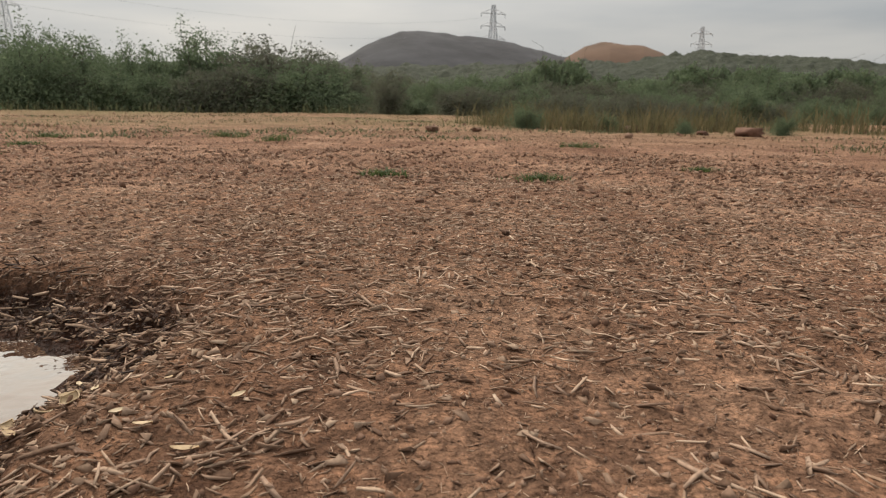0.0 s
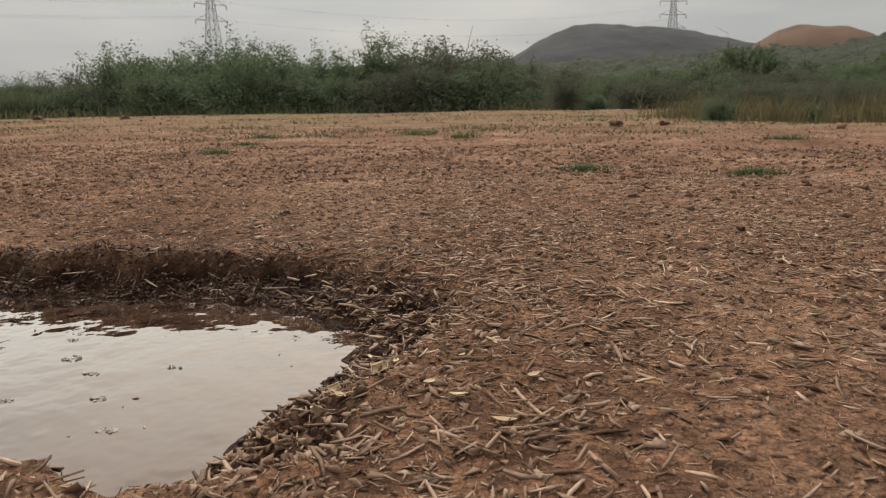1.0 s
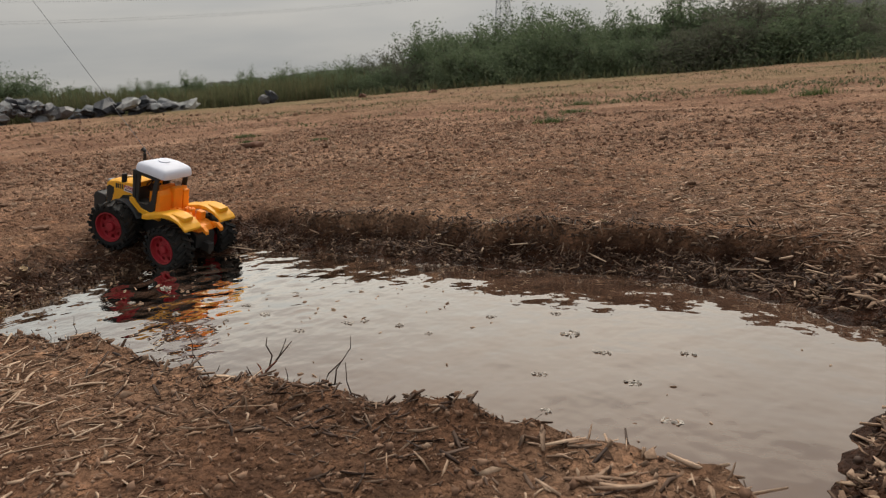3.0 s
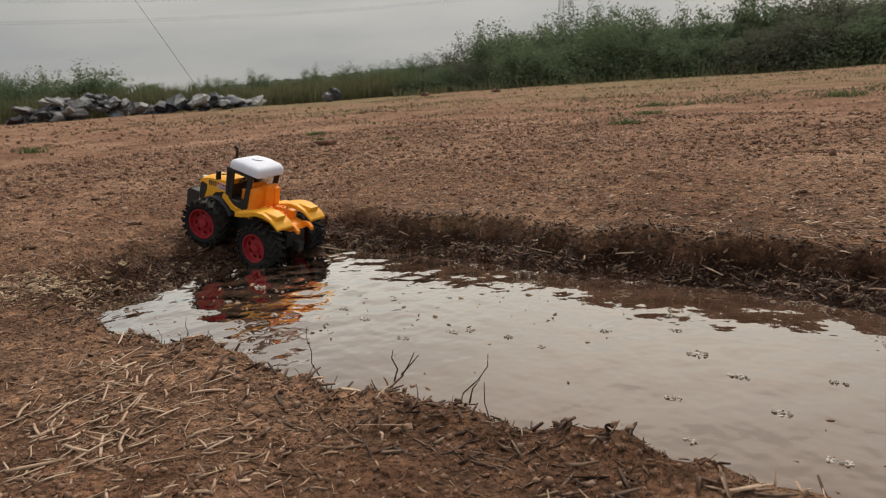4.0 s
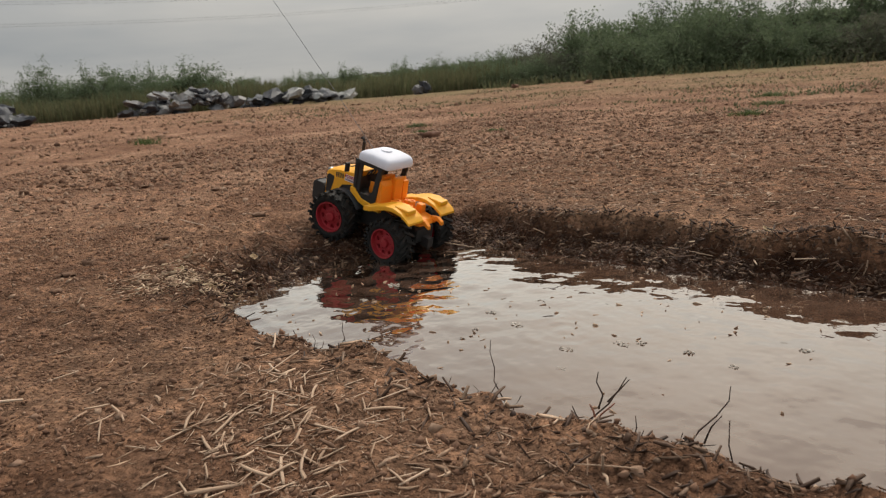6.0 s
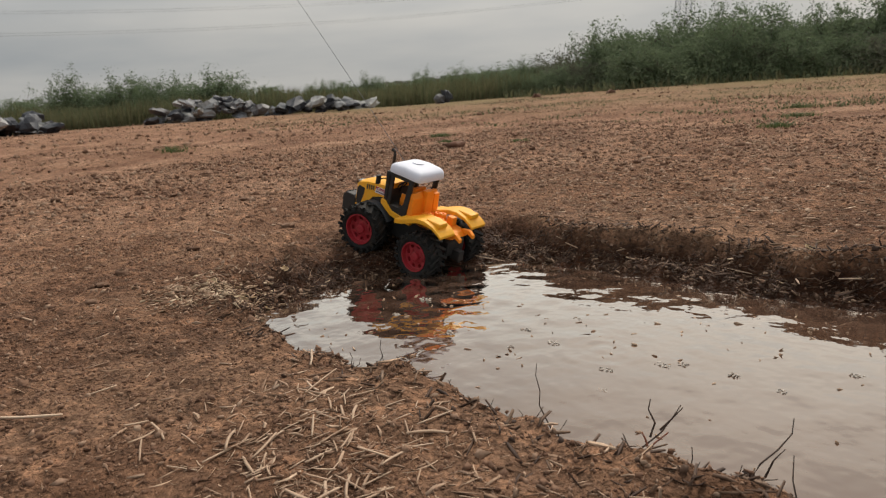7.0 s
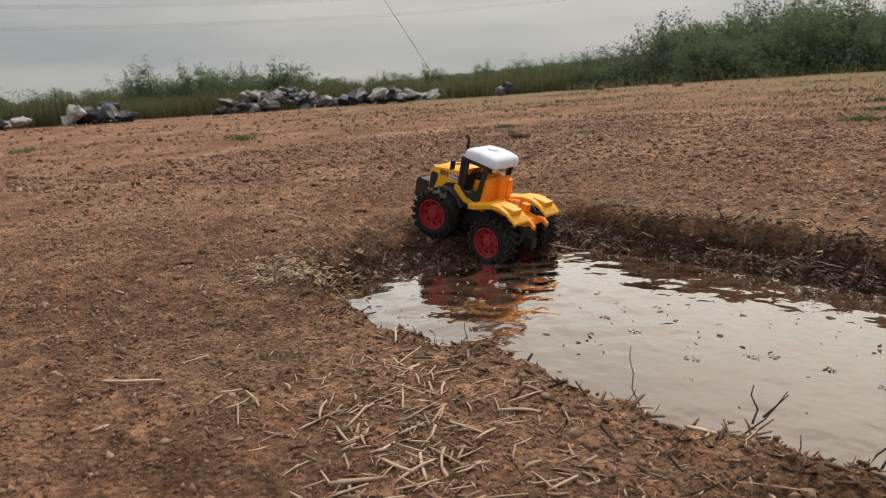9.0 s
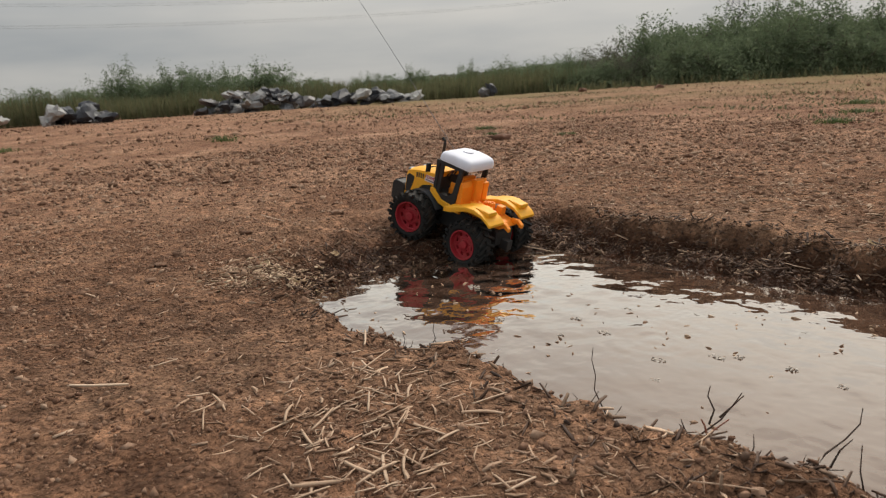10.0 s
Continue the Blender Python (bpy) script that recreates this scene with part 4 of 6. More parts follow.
# ---- bushes along the field's edge ----
def quads_cloud(centres, size, rng, flat=0.5, aspect=0.5):
    """Small leaf blades, one three-cornered blade for each centre."""
    n = len(centres)
    d = rng.normal(size=(n, 3))
    d[:, 2] *= flat
    d /= np.linalg.norm(d, axis=1)[:, None]
    e = np.cross(d, rng.normal(size=(n, 3)))
    e /= np.linalg.norm(e, axis=1)[:, None] + 1e-9
    s = size * rng.uniform(0.6, 1.5, (n, 1))
    v = np.stack([centres - d * s - e * s * aspect, centres - d * s * 0.4 + e * s * aspect * 1.6, centres + d * s * 1.1], 1).reshape(-1, 3)
    return v, np.arange(3 * n).reshape(n, 3)


def bush(seed, dry=False, bare=0.0, leaves=6200, leaf=0.0145):
    """About one metre tall and 1.4 across: forking stems and many small leaves in uneven clumps."""
    rng = np.random.default_rng(seed)
    b = new("bush")
    bm = bmesh.new()
    tips = []
    for i in range(9):
        a = rng.uniform(0, 2 * math.pi)
        lean = rng.uniform(0.15, 0.75)
        p = Vector((rng.uniform(-0.08, 0.08), rng.uniform(-0.08, 0.08), -0.03))
        d = Vector((math.cos(a) * lean, math.sin(a) * lean, 1)).normalized()
        pts, tall = [p.copy()], rng.uniform(0.55, 0.95)
        for k in range(5):
            d = (d + Vector(rng.normal(size=3) * 0.16) + Vector((math.cos(a), math.sin(a), -0.3)) * 0.06).normalized()
            p = p + d * tall / 5
            pts.append(p.copy())
        tube(bm, pts, [0.009 * (1 - 0.14 * k) for k in range(6)], 4)
        tips.append(pts[-1])
        for j in range(5):
            q = pts[rng.integers(1, 5)]
            e = (d + Vector(rng.normal(size=3) * 0.7)).normalized()
            e.z = abs(e.z) * 0.7 + 0.1
            l = rng.uniform(0.18, 0.4)
            mid = q + e * l * 0.5 + Vector(rng.normal(size=3) * 0.03)
            tip = q + e * l
            tube(bm, [q, mid, tip], [0.007, 0.005, 0.003], 3)
            tips += [mid, tip]
            for h in range(1):
                f = tip + Vector(rng.normal(size=3) * 0.11) + Vector((0, 0, 0.04))
                tube(bm, [mid if h else tip, f], [0.003, 0.0018], 3)
                tips.append(f)
    part("trunk", bm, BRANCH, b, "grey brown forking stems")
    tips = np.array([tuple(t) for t in tips])
    keep = rng.random(len(tips)) > bare
    tips = tips[keep]
    n = int(leaves * (1 - bare))
    c = tips[rng.integers(0, len(tips), n)] + rng.normal(size=(n, 3)) * np.array([0.055, 0.055, 0.042])
    low = rng.normal(size=(int(n * 0.8), 3)) * np.array([0.42, 0.42, 0.2]) + np.array([0, 0, 0.17])
    c = np.concatenate([c, low[: int(len(low) * (1 - bare))]])
    way = rng.normal(size=(int(n * (0.55 if leaf < 0.02 else 1.6) * (1 - bare)), 3))
    way /= np.linalg.norm(way, axis=1)[:, None]
    bulge = 0.8 + 0.3 * lattice(way[:, 0] * 2.4 + way[:, 2], way[:, 1] * 2.4 + seed, seed)
    dome = way * (bulge * rng.random(len(way)) ** 0.3)[:, None] * np.array([0.5, 0.5, 0.45]) + np.array([0, 0, 0.4])
    c = np.concatenate([c, dome]) if leaf < 0.02 else dome
    c[:, 2] = np.abs(c[:, 2])
    v, f = quads_cloud(c, leaf, rng)
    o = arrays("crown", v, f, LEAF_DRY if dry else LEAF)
    o.parent = b
    o["label"] = "sparse thorny crown" if bare > 0.3 else "dense small green leaves"
    return b


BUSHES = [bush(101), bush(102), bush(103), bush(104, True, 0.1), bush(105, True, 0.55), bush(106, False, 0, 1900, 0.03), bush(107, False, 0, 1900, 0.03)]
used = [False] * len(BUSHES)


def plant(kind, bearing, r, tall, wide, turn):
    x, y, z = polar(bearing, r)
    z = float(height(np.array([x]), np.array([y]))[0]) - 0.03
    m = pose(x, y, z, 0, 0, turn)
    b = BUSHES[kind]
    if used[kind]:
        b = copy_thing(b, m)
    used[kind] = True
    b.matrix_world = m @ Matrix.Diagonal((wide, wide, tall, 1))
    label = ("green leafy bush at the edge of the field", "green leafy bush at the edge of the field", "green leafy bush at the edge of the field",
             "dull olive thorn bush at the edge of the field", "half bare grey thorn bush at the edge of the field", "dark green far tree on the scrub ridge", "dark green far tree on the scrub ridge")[kind]
    return tagged(b, label, "bush", "bushes along the field edge")


def skyline(b):
    """Top of the bush belt in degrees by bearing."""
    return float(np.interp(b, [-46, -44, -41, -38, -33, -30, -27, -24, -21, -18.6, -15, -12.5, -10, -8, -5, 0, 8, 20, 34, 60],
                           [1.8, 2.5, 3.3, 4.1, 4.9, 4.7, 4.8, 4.2, 3.7, 4.8, 5.0, 5.4, 4.9, 3.6, 2.9, 2.8, 2.6, 2.7, 2.4, 2.2]))


rb = np.random.default_rng(55)
for b in np.arange(-45.5, -6, 1.6):
    r = 21 + rb.uniform(-1.2, 1.2)
    tall = (math.tan(radians(skyline(b))) * r + 0.2) * rb.uniform(0.95, 1.2)
    kind = int(rb.choice([0, 1, 2, 0, 1, 3]))
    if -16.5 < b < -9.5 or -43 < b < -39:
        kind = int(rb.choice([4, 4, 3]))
    plant(kind, float(b + rb.uniform(-0.4, 0.4)), r, tall, tall * rb.uniform(0.75, 1.1), rb.uniform(0, 360))
    r = 18.8 + rb.uniform(-0.8, 0.8)
    plant(int(rb.choice([0, 1, 2, 3])), float(b + 0.6), r, tall * rb.uniform(0.5, 0.75), tall * rb.uniform(0.5, 0.8), rb.uniform(0, 360))
for b in np.arange(-7, 48, 2.5):
    r = 24 + rb.uniform(-2, 2)
    tall = (math.tan(radians(skyline(b))) * r + 0.2) * rb.uniform(0.85, 1.25)
    plant(int(rb.choice([0, 1, 2, 3])), float(b), r, tall, tall * rb.uniform(0.9, 1.3), rb.uniform(0, 360))
    r = 17 + rb.uniform(-2, 2)
    plant(int(rb.choice([0, 1, 2, 3, 3])), float(b + 0.9), r, tall * rb.uniform(0.35, 0.6), tall * rb.uniform(0.4, 0.8), rb.uniform(0, 360))
for b, r, tall, wide in ((-78.6, 30, 1.95, 1.0), (-77, 30, 1.6, 1.3), (-75.3, 29, 1.7, 1.2), (-73.6, 30, 1.95, 0.8), (-72.2, 29.5, 1.9, 1.0), (-70.2, 29, 1.6, 1.4), (-68.6, 29, 1.65, 1.6), (-67, 29, 1.3, 1.3),
                         (-64, 34, 1.35, 0.8), (-61, 36, 1.45, 0.8), (-58.5, 36, 1.4, 1.0), (-55.9, 35, 1.6, 0.7), (-52, 34, 1.4, 0.9), (-49.5, 32, 1.35, 1.0), (-47, 26, 1.2, 1.0), (-84, 34, 1.5, 1.4), (-88, 36, 1.6, 1.4), (-81, 33, 1.4, 1.2)):
    plant(int(rb.choice([0, 1, 2])), b, r, tall * 1.08, wide * 1.55, rb.uniform(0, 360))

for b in np.arange(5, 48, 0.55):
    r = rb.uniform(170, 235)
    e = float(np.interp(b, [5, 7.6, 8.2, 11, 12, 17, 19, 26, 32, 48], [3.4, 3.8, 5.0, 5.0, 3.1, 3.3, 4.2, 3.9, 3.3, 2.8]))
    o = plant(int(rb.choice([5, 6])), float(b), r, math.tan(radians(e)) * r * rb.uniform(0.8, 1.06), rb.uniform(7, 12), rb.uniform(0, 360))
    tagged(o, "dark green far tree on the scrub ridge", "tree", "far trees on the ridge")
for b in np.arange(9.6, 23.5, 1.3):
    tall = rb.uniform(0.38, 0.52)
    o = plant(3, float(b), rb.uniform(8.6, 10), tall, tall * rb.uniform(0.8, 1.1), rb.uniform(0, 360))
for b in np.arange(9, 50, 2.2):
    tall = rb.uniform(0.35, 0.75)
    plant(int(rb.choice([0, 1, 2, 3])), float(b), rb.uniform(10.5, 14), tall, tall * rb.uniform(0.9, 1.3), rb.uniform(0, 360))
for b in np.concatenate([np.arange(-96, -46, 2.1), np.arange(-14, 5, 1.1)]):
    r = rb.uniform(90, 150)
    e = rb.uniform(1.5, 2.3) if b < -46 else rb.uniform(1.7, 3.3)
    o = plant(int(rb.choice([5, 6])), float(b), r, math.tan(radians(e)) * r, rb.uniform(3, 6), rb.uniform(0, 360))
    tagged(o, "dark green far tree on the scrub ridge", "tree", "far trees on the ridge")


# ---- tall grass, weeds ----
def blades(name, x, y, tall, width, mat, rng, lean=0.25):
    """One mesh of bent grass blades, three segments each."""
    n = len(x)
    z = height(x, y)
    a = rng.uniform(0, 2 * math.pi, n)
    l = rng.uniform(0.1, 1, n) * lean * tall
    w = width * rng.uniform(0.6, 1.3, n)
    side = a + math.pi / 2 + rng.uniform(-0.6, 0.6, n)
    rows = []
    for s, ww in ((-0.05, 1.0), (0.4, 0.8), (0.75, 0.55), (1.0, 0.08)):
        cx, cy, cz = x + np.cos(a) * l * s * s, y + np.sin(a) * l * s * s, z + tall * s * (1 - 0.12 * s * lean)
        rows += [np.stack([cx - np.cos(side) * w * ww, cy - np.sin(side) * w * ww, cz], 1), np.stack([cx + np.cos(side) * w * ww, cy + np.sin(side) * w * ww, cz], 1)]
    v = np.stack(rows, 1).reshape(-1, 3)
    base = np.arange(n)[:, None] * 8
    f = np.concatenate([base + np.array([[k, k + 1, k + 3, k + 2]]) for k in (0, 2, 4)], 0)
    return arrays(name, v, f, mat)


rg = np.random.default_rng(71)
n = 34000
b = np.radians(rg.uniform(-125, -43, n))
r = 20 + rg.random(n) ** 1.5 * 9 - 1.2 * blend(np.degrees(b), -60, -44)
x, y = -0.3 + r * np.sin(b), r * np.cos(b)
tall = (0.58 + 0.2 * lattice(x * 0.5, y * 0.5, 41)) * rg.uniform(0.4, 1.25, n)
tagged(blades("tall_grass", x, y, tall, 0.014, GRASS, rg), "tall olive green grass along the field edge", "grass", kind="stuff")
n = 6000
b = np.radians(rg.uniform(-46, 60, n))
r = 16.5 + rg.random(n) * 4
x, y = -0.3 + r * np.sin(b), r * np.cos(b)
tagged(blades("rough_grass", x, y, rg.uniform(0.05, 0.26, n), 0.013, GRASS, rg, 0.7), "rough olive grass at the foot of the bushes", "grass", kind="stuff")
n = 6500
cb = np.concatenate([rg.normal(11, 2.2, 25), rg.normal(19, 2.6, 29), rg.uniform(6, 50, 20)])
cr = 7.0 + rg.random(74) ** 1.5 * 3
pick = rg.integers(0, 74, n)
b = np.radians(cb[pick])
r = cr[pick]
x, y = -0.3 + r * np.sin(b) + rg.normal(0, 0.19, n), r * np.cos(b) + rg.normal(0, 0.19, n)
lum = rg.uniform(0.25, 1.15, 74)[pick] * rg.uniform(0.5, 1.0, n)
tagged(blades("dry_grass", x, y, rg.uniform(0.1, 0.42, n) * lum, 0.0045, GRASS_DRY, rg, 0.9), "straw coloured tall dry grass clumps", "grass", kind="stuff")
n = 22000
x, y = rg.uniform(-11, 6, n), 3.0 + 12 * rg.random(n) ** 1.4
keep = lattice(x * 0.7 + 3, y * 0.5, 45) + 0.5 * lattice(x * 2.5, y * 2.5, 46) > 0.15
dry = keep & (lattice(x * 0.9, y * 1.3, 47) > -0.1)
keep &= ~dry
tagged(blades("dry_stubble", x[dry], y[dry], rg.uniform(0.01, 0.035, dry.sum()), 0.004, GRASS_DRY, rg, 1.6), "low dry grass stubble over the field", "grass", kind="stuff")
tagged(blades("low_weeds", x[keep], y[keep], rg.uniform(0.008, 0.026, keep.sum()), 0.0045, GRASS, rg, 1.6), "low green weeds scattered over the field", "weeds", kind="stuff")

n = 16000
b, r = np.radians(rg.uniform(-62, 50, n)), 4.2 + 9 * rg.random(n) ** 1.2
x, y = -0.3 + r * np.sin(b), r * np.cos(b)
keep = (lattice(x * 0.8, y * 0.8, 48) + 0.6 * lattice(x * 2.6, y * 2.6, 49) > 0.2) & (y > 2.6)
tagged(blades("green_grass", x[keep], y[keep], rg.uniform(0.012, 0.032, keep.sum()), 0.006, GRASS, rg, 2.2), "low olive green grass in patches over the field", "grass", kind="stuff")

for b, r, tall in ((8.9, 6.9, 0.3), (9.6, 7.1, 0.24), (15.7, 7.2, 0.26), (21.5, 6.6, 0.2), (28, 6.8, 0.24), (8.2, 7.6, 0.26)):
    plant(0, b, r, tall, tall * 0.7, b * 40)


def tuft(x, y, size, seed):
    rng = np.random.default_rng(seed)
    n = 170
    px, py = rng.normal(0, size * 0.42, n), rng.normal(0, size * 0.3, n)
    t = new("grass_tuft")
    o = blades("foliage", x + px, y + py, rng.uniform(0.25, 0.6, n) * size * 0.62, 0.0019, GRASS_GREEN, rng, 2.3)
    o.parent = t
    tagged(o, kind="stuff")
    return tagged(t, "small tuft of green grass growing in the soil", "grass tuft", "green tufts on the field")


for k, (x, y, s) in enumerate(((-0.174, 2.06, 0.09), (0.281, 2.023, 0.085), (0.866, 2.34, 0.06), (-4.635, 1.283, 0.12), (-3.35, 2.25, 0.08), (-2.6, 2.08, 0.05), (-3.0, 2.0, 0.05), (-6.156, 0.24, 0.16), (-1.8, 2.72, 0.09), (-1.31, 4.28, 0.14), (-0.93, 3.9, 0.14), (-1.97, 3.29, 0.1), (0.7, 3.6, 0.12), (-2.3, 4.1, 0.12))):
    tuft(x, y, s, 300 + k)


# ---- stones, clods and litter ----
def lumps(seed, fine=1):
    rng = np.random.default_rng(seed)
    bm = bmesh.new()
    bmesh.ops.create_icosphere(bm, subdivisions=fine, radius=1.0)
    v = np.array([tuple(q.co) for q in bm.verts]) * rng.uniform(0.5, 1.25, (len(bm.verts), 1))
    f = np.array([[q.index for q in t.verts] for t in bm.faces])
    bm.free()
    if fine > 1:
        v = v * (0.8 + 0.2 / np.linalg.norm(v, axis=1)[:, None]) + rng.normal(0, 0.15, v.shape)
        v[:, 2] = np.clip(v[:, 2], -0.6, 0.75)
    return v, f


def spin(n, rng, upright=False):
    """n random turns as matrices."""
    a = rng.uniform(0, 2 * math.pi, n)
    c, s = np.cos(a), np.sin(a)
    o, i = np.zeros(n), np.ones(n)
    rz = np.stack([np.stack([c, -s, o], 1), np.stack([s, c, o], 1), np.stack([o, o, i], 1)], 1)
    b = rng.normal(0, 0.16 if upright else 0.5, n)
    c, s = np.cos(b), np.sin(b)
    ry = np.stack([np.stack([c, o, s], 1), np.stack([o, i, o], 1), np.stack([-s, o, c], 1)], 1)
    d = rng.uniform(-3.1, 3.1, n)
    c, s = np.cos(d), np.sin(d)
    rx = np.stack([np.stack([i, o, o], 1), np.stack([o, c, -s], 1), np.stack([o, s, c], 1)], 1)
    return rz @ ry @ rx


def strew(name, shapes, x, y, scale, mat, rng, sink, upright=False, floor=None):
    """Many small pieces as one mesh lying on the ground. scale: one row of three for each."""
    vs, fs, at = [], [], 0
    which = rng.integers(0, len(shapes), len(x))
    z = height(x, y) if floor is None else np.full(len(x), floor)
    for k, (v, f) in enumerate(shapes):
        m = which == k
        n = int(m.sum())
        if not n:
            continue
        p = v[None] * scale[m][:, None, :]
        p = np.einsum("nij,nkj->nki", spin(n, rng, upright), p)
        p = p + np.stack([x[m], y[m], z[m] + sink * scale[m].min(1)], 1)[:, None]
        vs.append(p.reshape(-1, 3))
        fs.append((f[None] + (np.arange(n) * len(v))[:, None, None] + at).reshape(-1, f.shape[1]))
        at += n * len(v)
    return arrays(name, np.concatenate(vs), np.concatenate(fs), mat)


def sliver(bend, seed, taper=0.35, rings=3, k=4):
    """A bent splinter of straw, one unit long in x."""
    rng = np.random.default_rng(seed)
    v = []
    for i in range(rings):
        u = i / (rings - 1) - 0.5
        w = 1 - taper * abs(2 * u) ** 3
        off = np.array([u, bend * (u * u - 0.1) + rng.uniform(-0.04, 0.04) * (1 + abs(bend)), 0.2 * bend * u * u])
        for j in range(k):
            a = 2 * math.pi * j / k + 0.4
            v.append(off + np.array([0, math.cos(a) * 0.5 * w, math.sin(a) * 0.5 * w]))
    f = []
    for i in range(rings - 1):
        for j in range(k):
            a, b = i * k + j, i * k + (j + 1) % k
            f += [[a, b, b + k], [a, b + k, a + k]]
    n = len(v)
    for c in range(1, k - 1):
        f += [[0, c + 1, c], [n - k, n - k + c, n - k + c + 1]]
    return np.array(v), np.array(f)


SLIVERS = [sliver(b, 400 + i, 0.35, 3, 3) for i, b in enumerate((0.2, 0.8, -1.2, 2.0, -0.5, 1.4))]
SPLINTERS = [sliver(0.0, 420 + i, 0.6, 2, 3) for i in range(4)]
LUMPS = [lumps(500 + i) for i in range(5)]


def grains(seed):
    """An uneven eight-sided grain."""
    rng = np.random.default_rng(seed)
    v = np.array([(1, 0, 0), (0, 1, 0), (-1, 0, 0), (0, -1, 0), (0, 0, 1), (0, 0, -1)]) * rng.uniform(0.55, 1.2, (6, 1)) + rng.normal(0, 0.12, (6, 3))
    f = [[i, (i + 1) % 4, 4] for i in range(4)] + [[(i + 1) % 4, i, 5] for i in range(4)]
    return v, np.array(f)



def flake(seed):
    """A thin, uneven five-cornered chip."""
    rng = np.random.default_rng(seed)
    a = np.sort(rng.uniform(0, 2 * math.pi, 5) * 0.4 + np.arange(5) * 2 * math.pi / 5 * 0.9)
    r = rng.uniform(0.6, 1.2, 5)
    low = np.stack([np.cos(a) * r * 1.25, np.sin(a) * r * 0.7, rng.normal(0, 0.12, 5)], 1)
    v = np.concatenate([low, low * np.array([0.92, 0.92, 1]) + np.array([0, 0, 0.3])])
    f = [[0, 2, 1], [0, 3, 2], [0, 4, 3], [5, 6, 7], [5, 7, 8], [5, 8, 9]]
    for i in range(5):
        j = (i + 1) % 5
        f += [[i, j, j + 5], [i, j + 5, i + 5]]
    return v, np.array(f)


FLAKES = [flake(580 + i) for i in range(6)]
GRAINS = [grains(550 + i) for i in range(6)]
rs = np.random.default_rng(90)


def places(n, x0, x1, y0, y1, weight):
    """n random places, thinned by a weight of 0 to 1."""
    x, y = rs.uniform(x0, x1, n * 12), rs.uniform(y0, y1, n * 12)
    k = rs.random(n * 12) < weight(x, y)
    return x[k][:n], y[k][:n]


def above(x, y):
    return shore_distance(x, y) > 0.004


def straw_share(x, y):
    right = blend(x, -0.62, -0.25)
    patch = 0.75 * np.exp(-((x + 0.88) / 0.14) ** 2 - ((y - 0.12) / 0.11) ** 2)
    tip = 1.0 * np.exp(-((x + 1.36) / 0.08) ** 2 - ((y - 0.26) / 0.11) ** 2)
    far = 0.5 * blend(y, 0.7, 0.85)
    rim = 0.45 * np.exp(-(np.clip(shore_distance(x, y), 0, 1) / 0.06) ** 2)
    clump = np.clip(0.62 + 0.6 * lattice(x * 11, y * 11, 61), 0.08, 1)
    return np.clip((0.07 + 0.85 * right + patch + tip + far + rim) * clump, 0, 1) * above(x, y)


def sized(n, lo, hi, thin, flat=0.6, power=2.0):
    l = lo + (hi - lo) * rs.random(n) ** power
    w = np.clip(l * rs.uniform(0.08, 0.28, n), thin, 0.0036)
    return np.stack([l, w, w * flat * rs.uniform(0.2, 0.75, n)], 1)


x, y = places(27000, -2.1, 0.95, -0.3, 1.9, straw_share)
dry = height(x, y) > np.where((x > -0.45) | (x < -1.28), -0.043, -0.024)
xs, ys = x[dry], y[dry]
tagged(strew("straw_litter", SLIVERS, xs, ys, sized(len(xs), 0.0035, 0.025, 0.0009, power=3.4), STRAW, rs, 0.45, True), "chopped pale straw strewn over the soil", "straw", kind="stuff")
xs, ys = x[~dry], y[~dry]
xa, ya = places(4200, -1.6, -0.2, 0.18, 0.95, lambda a, b: above(a, b) * np.exp(-(shore_distance(a, b) / 0.07) ** 2) * (0.25 + 0.75 * blend(b, 0.3, 0.4)) * (1 - 0.8 * blend(a, -0.52, -0.4)))
xs, ys = np.concatenate([xs, xa]), np.concatenate([ys, ya])
tagged(strew("soaked_litter", SLIVERS, xs, ys, sized(len(xs), 0.005, 0.026, 0.0012), MUD_BITS, rs, 0.4, False), "soaked dark straw and mud litter on the puddle's bank", "litter", kind="stuff")
x, y = places(13000, -5, 4, 1.3, 5, lambda a, b: 0.4 + 0.5 * lattice(a * 2, b * 2, 63))
sc = sized(len(x), 0.006, 0.03, 0.0025) * np.array([1, 1.5, 1.1])
tagged(strew("far_straw", SPLINTERS, x, y, sc, STRAW, rs, 0.4, True), "scattered straw farther out over the field", "straw", kind="stuff")


x, y = places(11000, -0.75, 1.1, 0.5, 2.1, lambda a, b: above(a, b) * np.clip(0.5 + 0.7 * lattice(a * 6, b * 6, 78), 0.04, 1) * blend(b + 0.5 * a, 0.3, 0.6))
tagged(strew("field_straw", SLIVERS, x, y, sized(len(x), 0.006, 0.028, 0.0014, power=2.2) * np.array([1, 1.2, 1]), STRAW, rs, 0.45, True), "pale broken straw lying thick on the field", "straw", kind="stuff")


x, y = places(1500, -0.5, 0.4, 0.2, 0.85, lambda a, b: above(a, b) * np.clip(0.5 + 0.7 * lattice(a * 9, b * 9, 79), 0.04, 1) * (0.25 + 0.75 * np.exp(-(shore_distance(a, b) / 0.28) ** 2)))
l = 0.006 + 0.03 * rs.random(len(x)) ** 3
w = np.clip(l * rs.uniform(0.1, 0.24, len(x)), 0.0016, 0.0044)
tagged(strew("coarse_straw", SLIVERS, x, y, np.stack([l, w, w * 0.6], 1), BROKEN, rs, 0.4, True), "coarse broken straw stalks on the shelving bank", "straw", kind="stuff")


def gritty(x, y):
    return above(x, y) * np.clip(0.55 + 0.6 * lattice(x * 8, y * 8, 65), 0.1, 1)


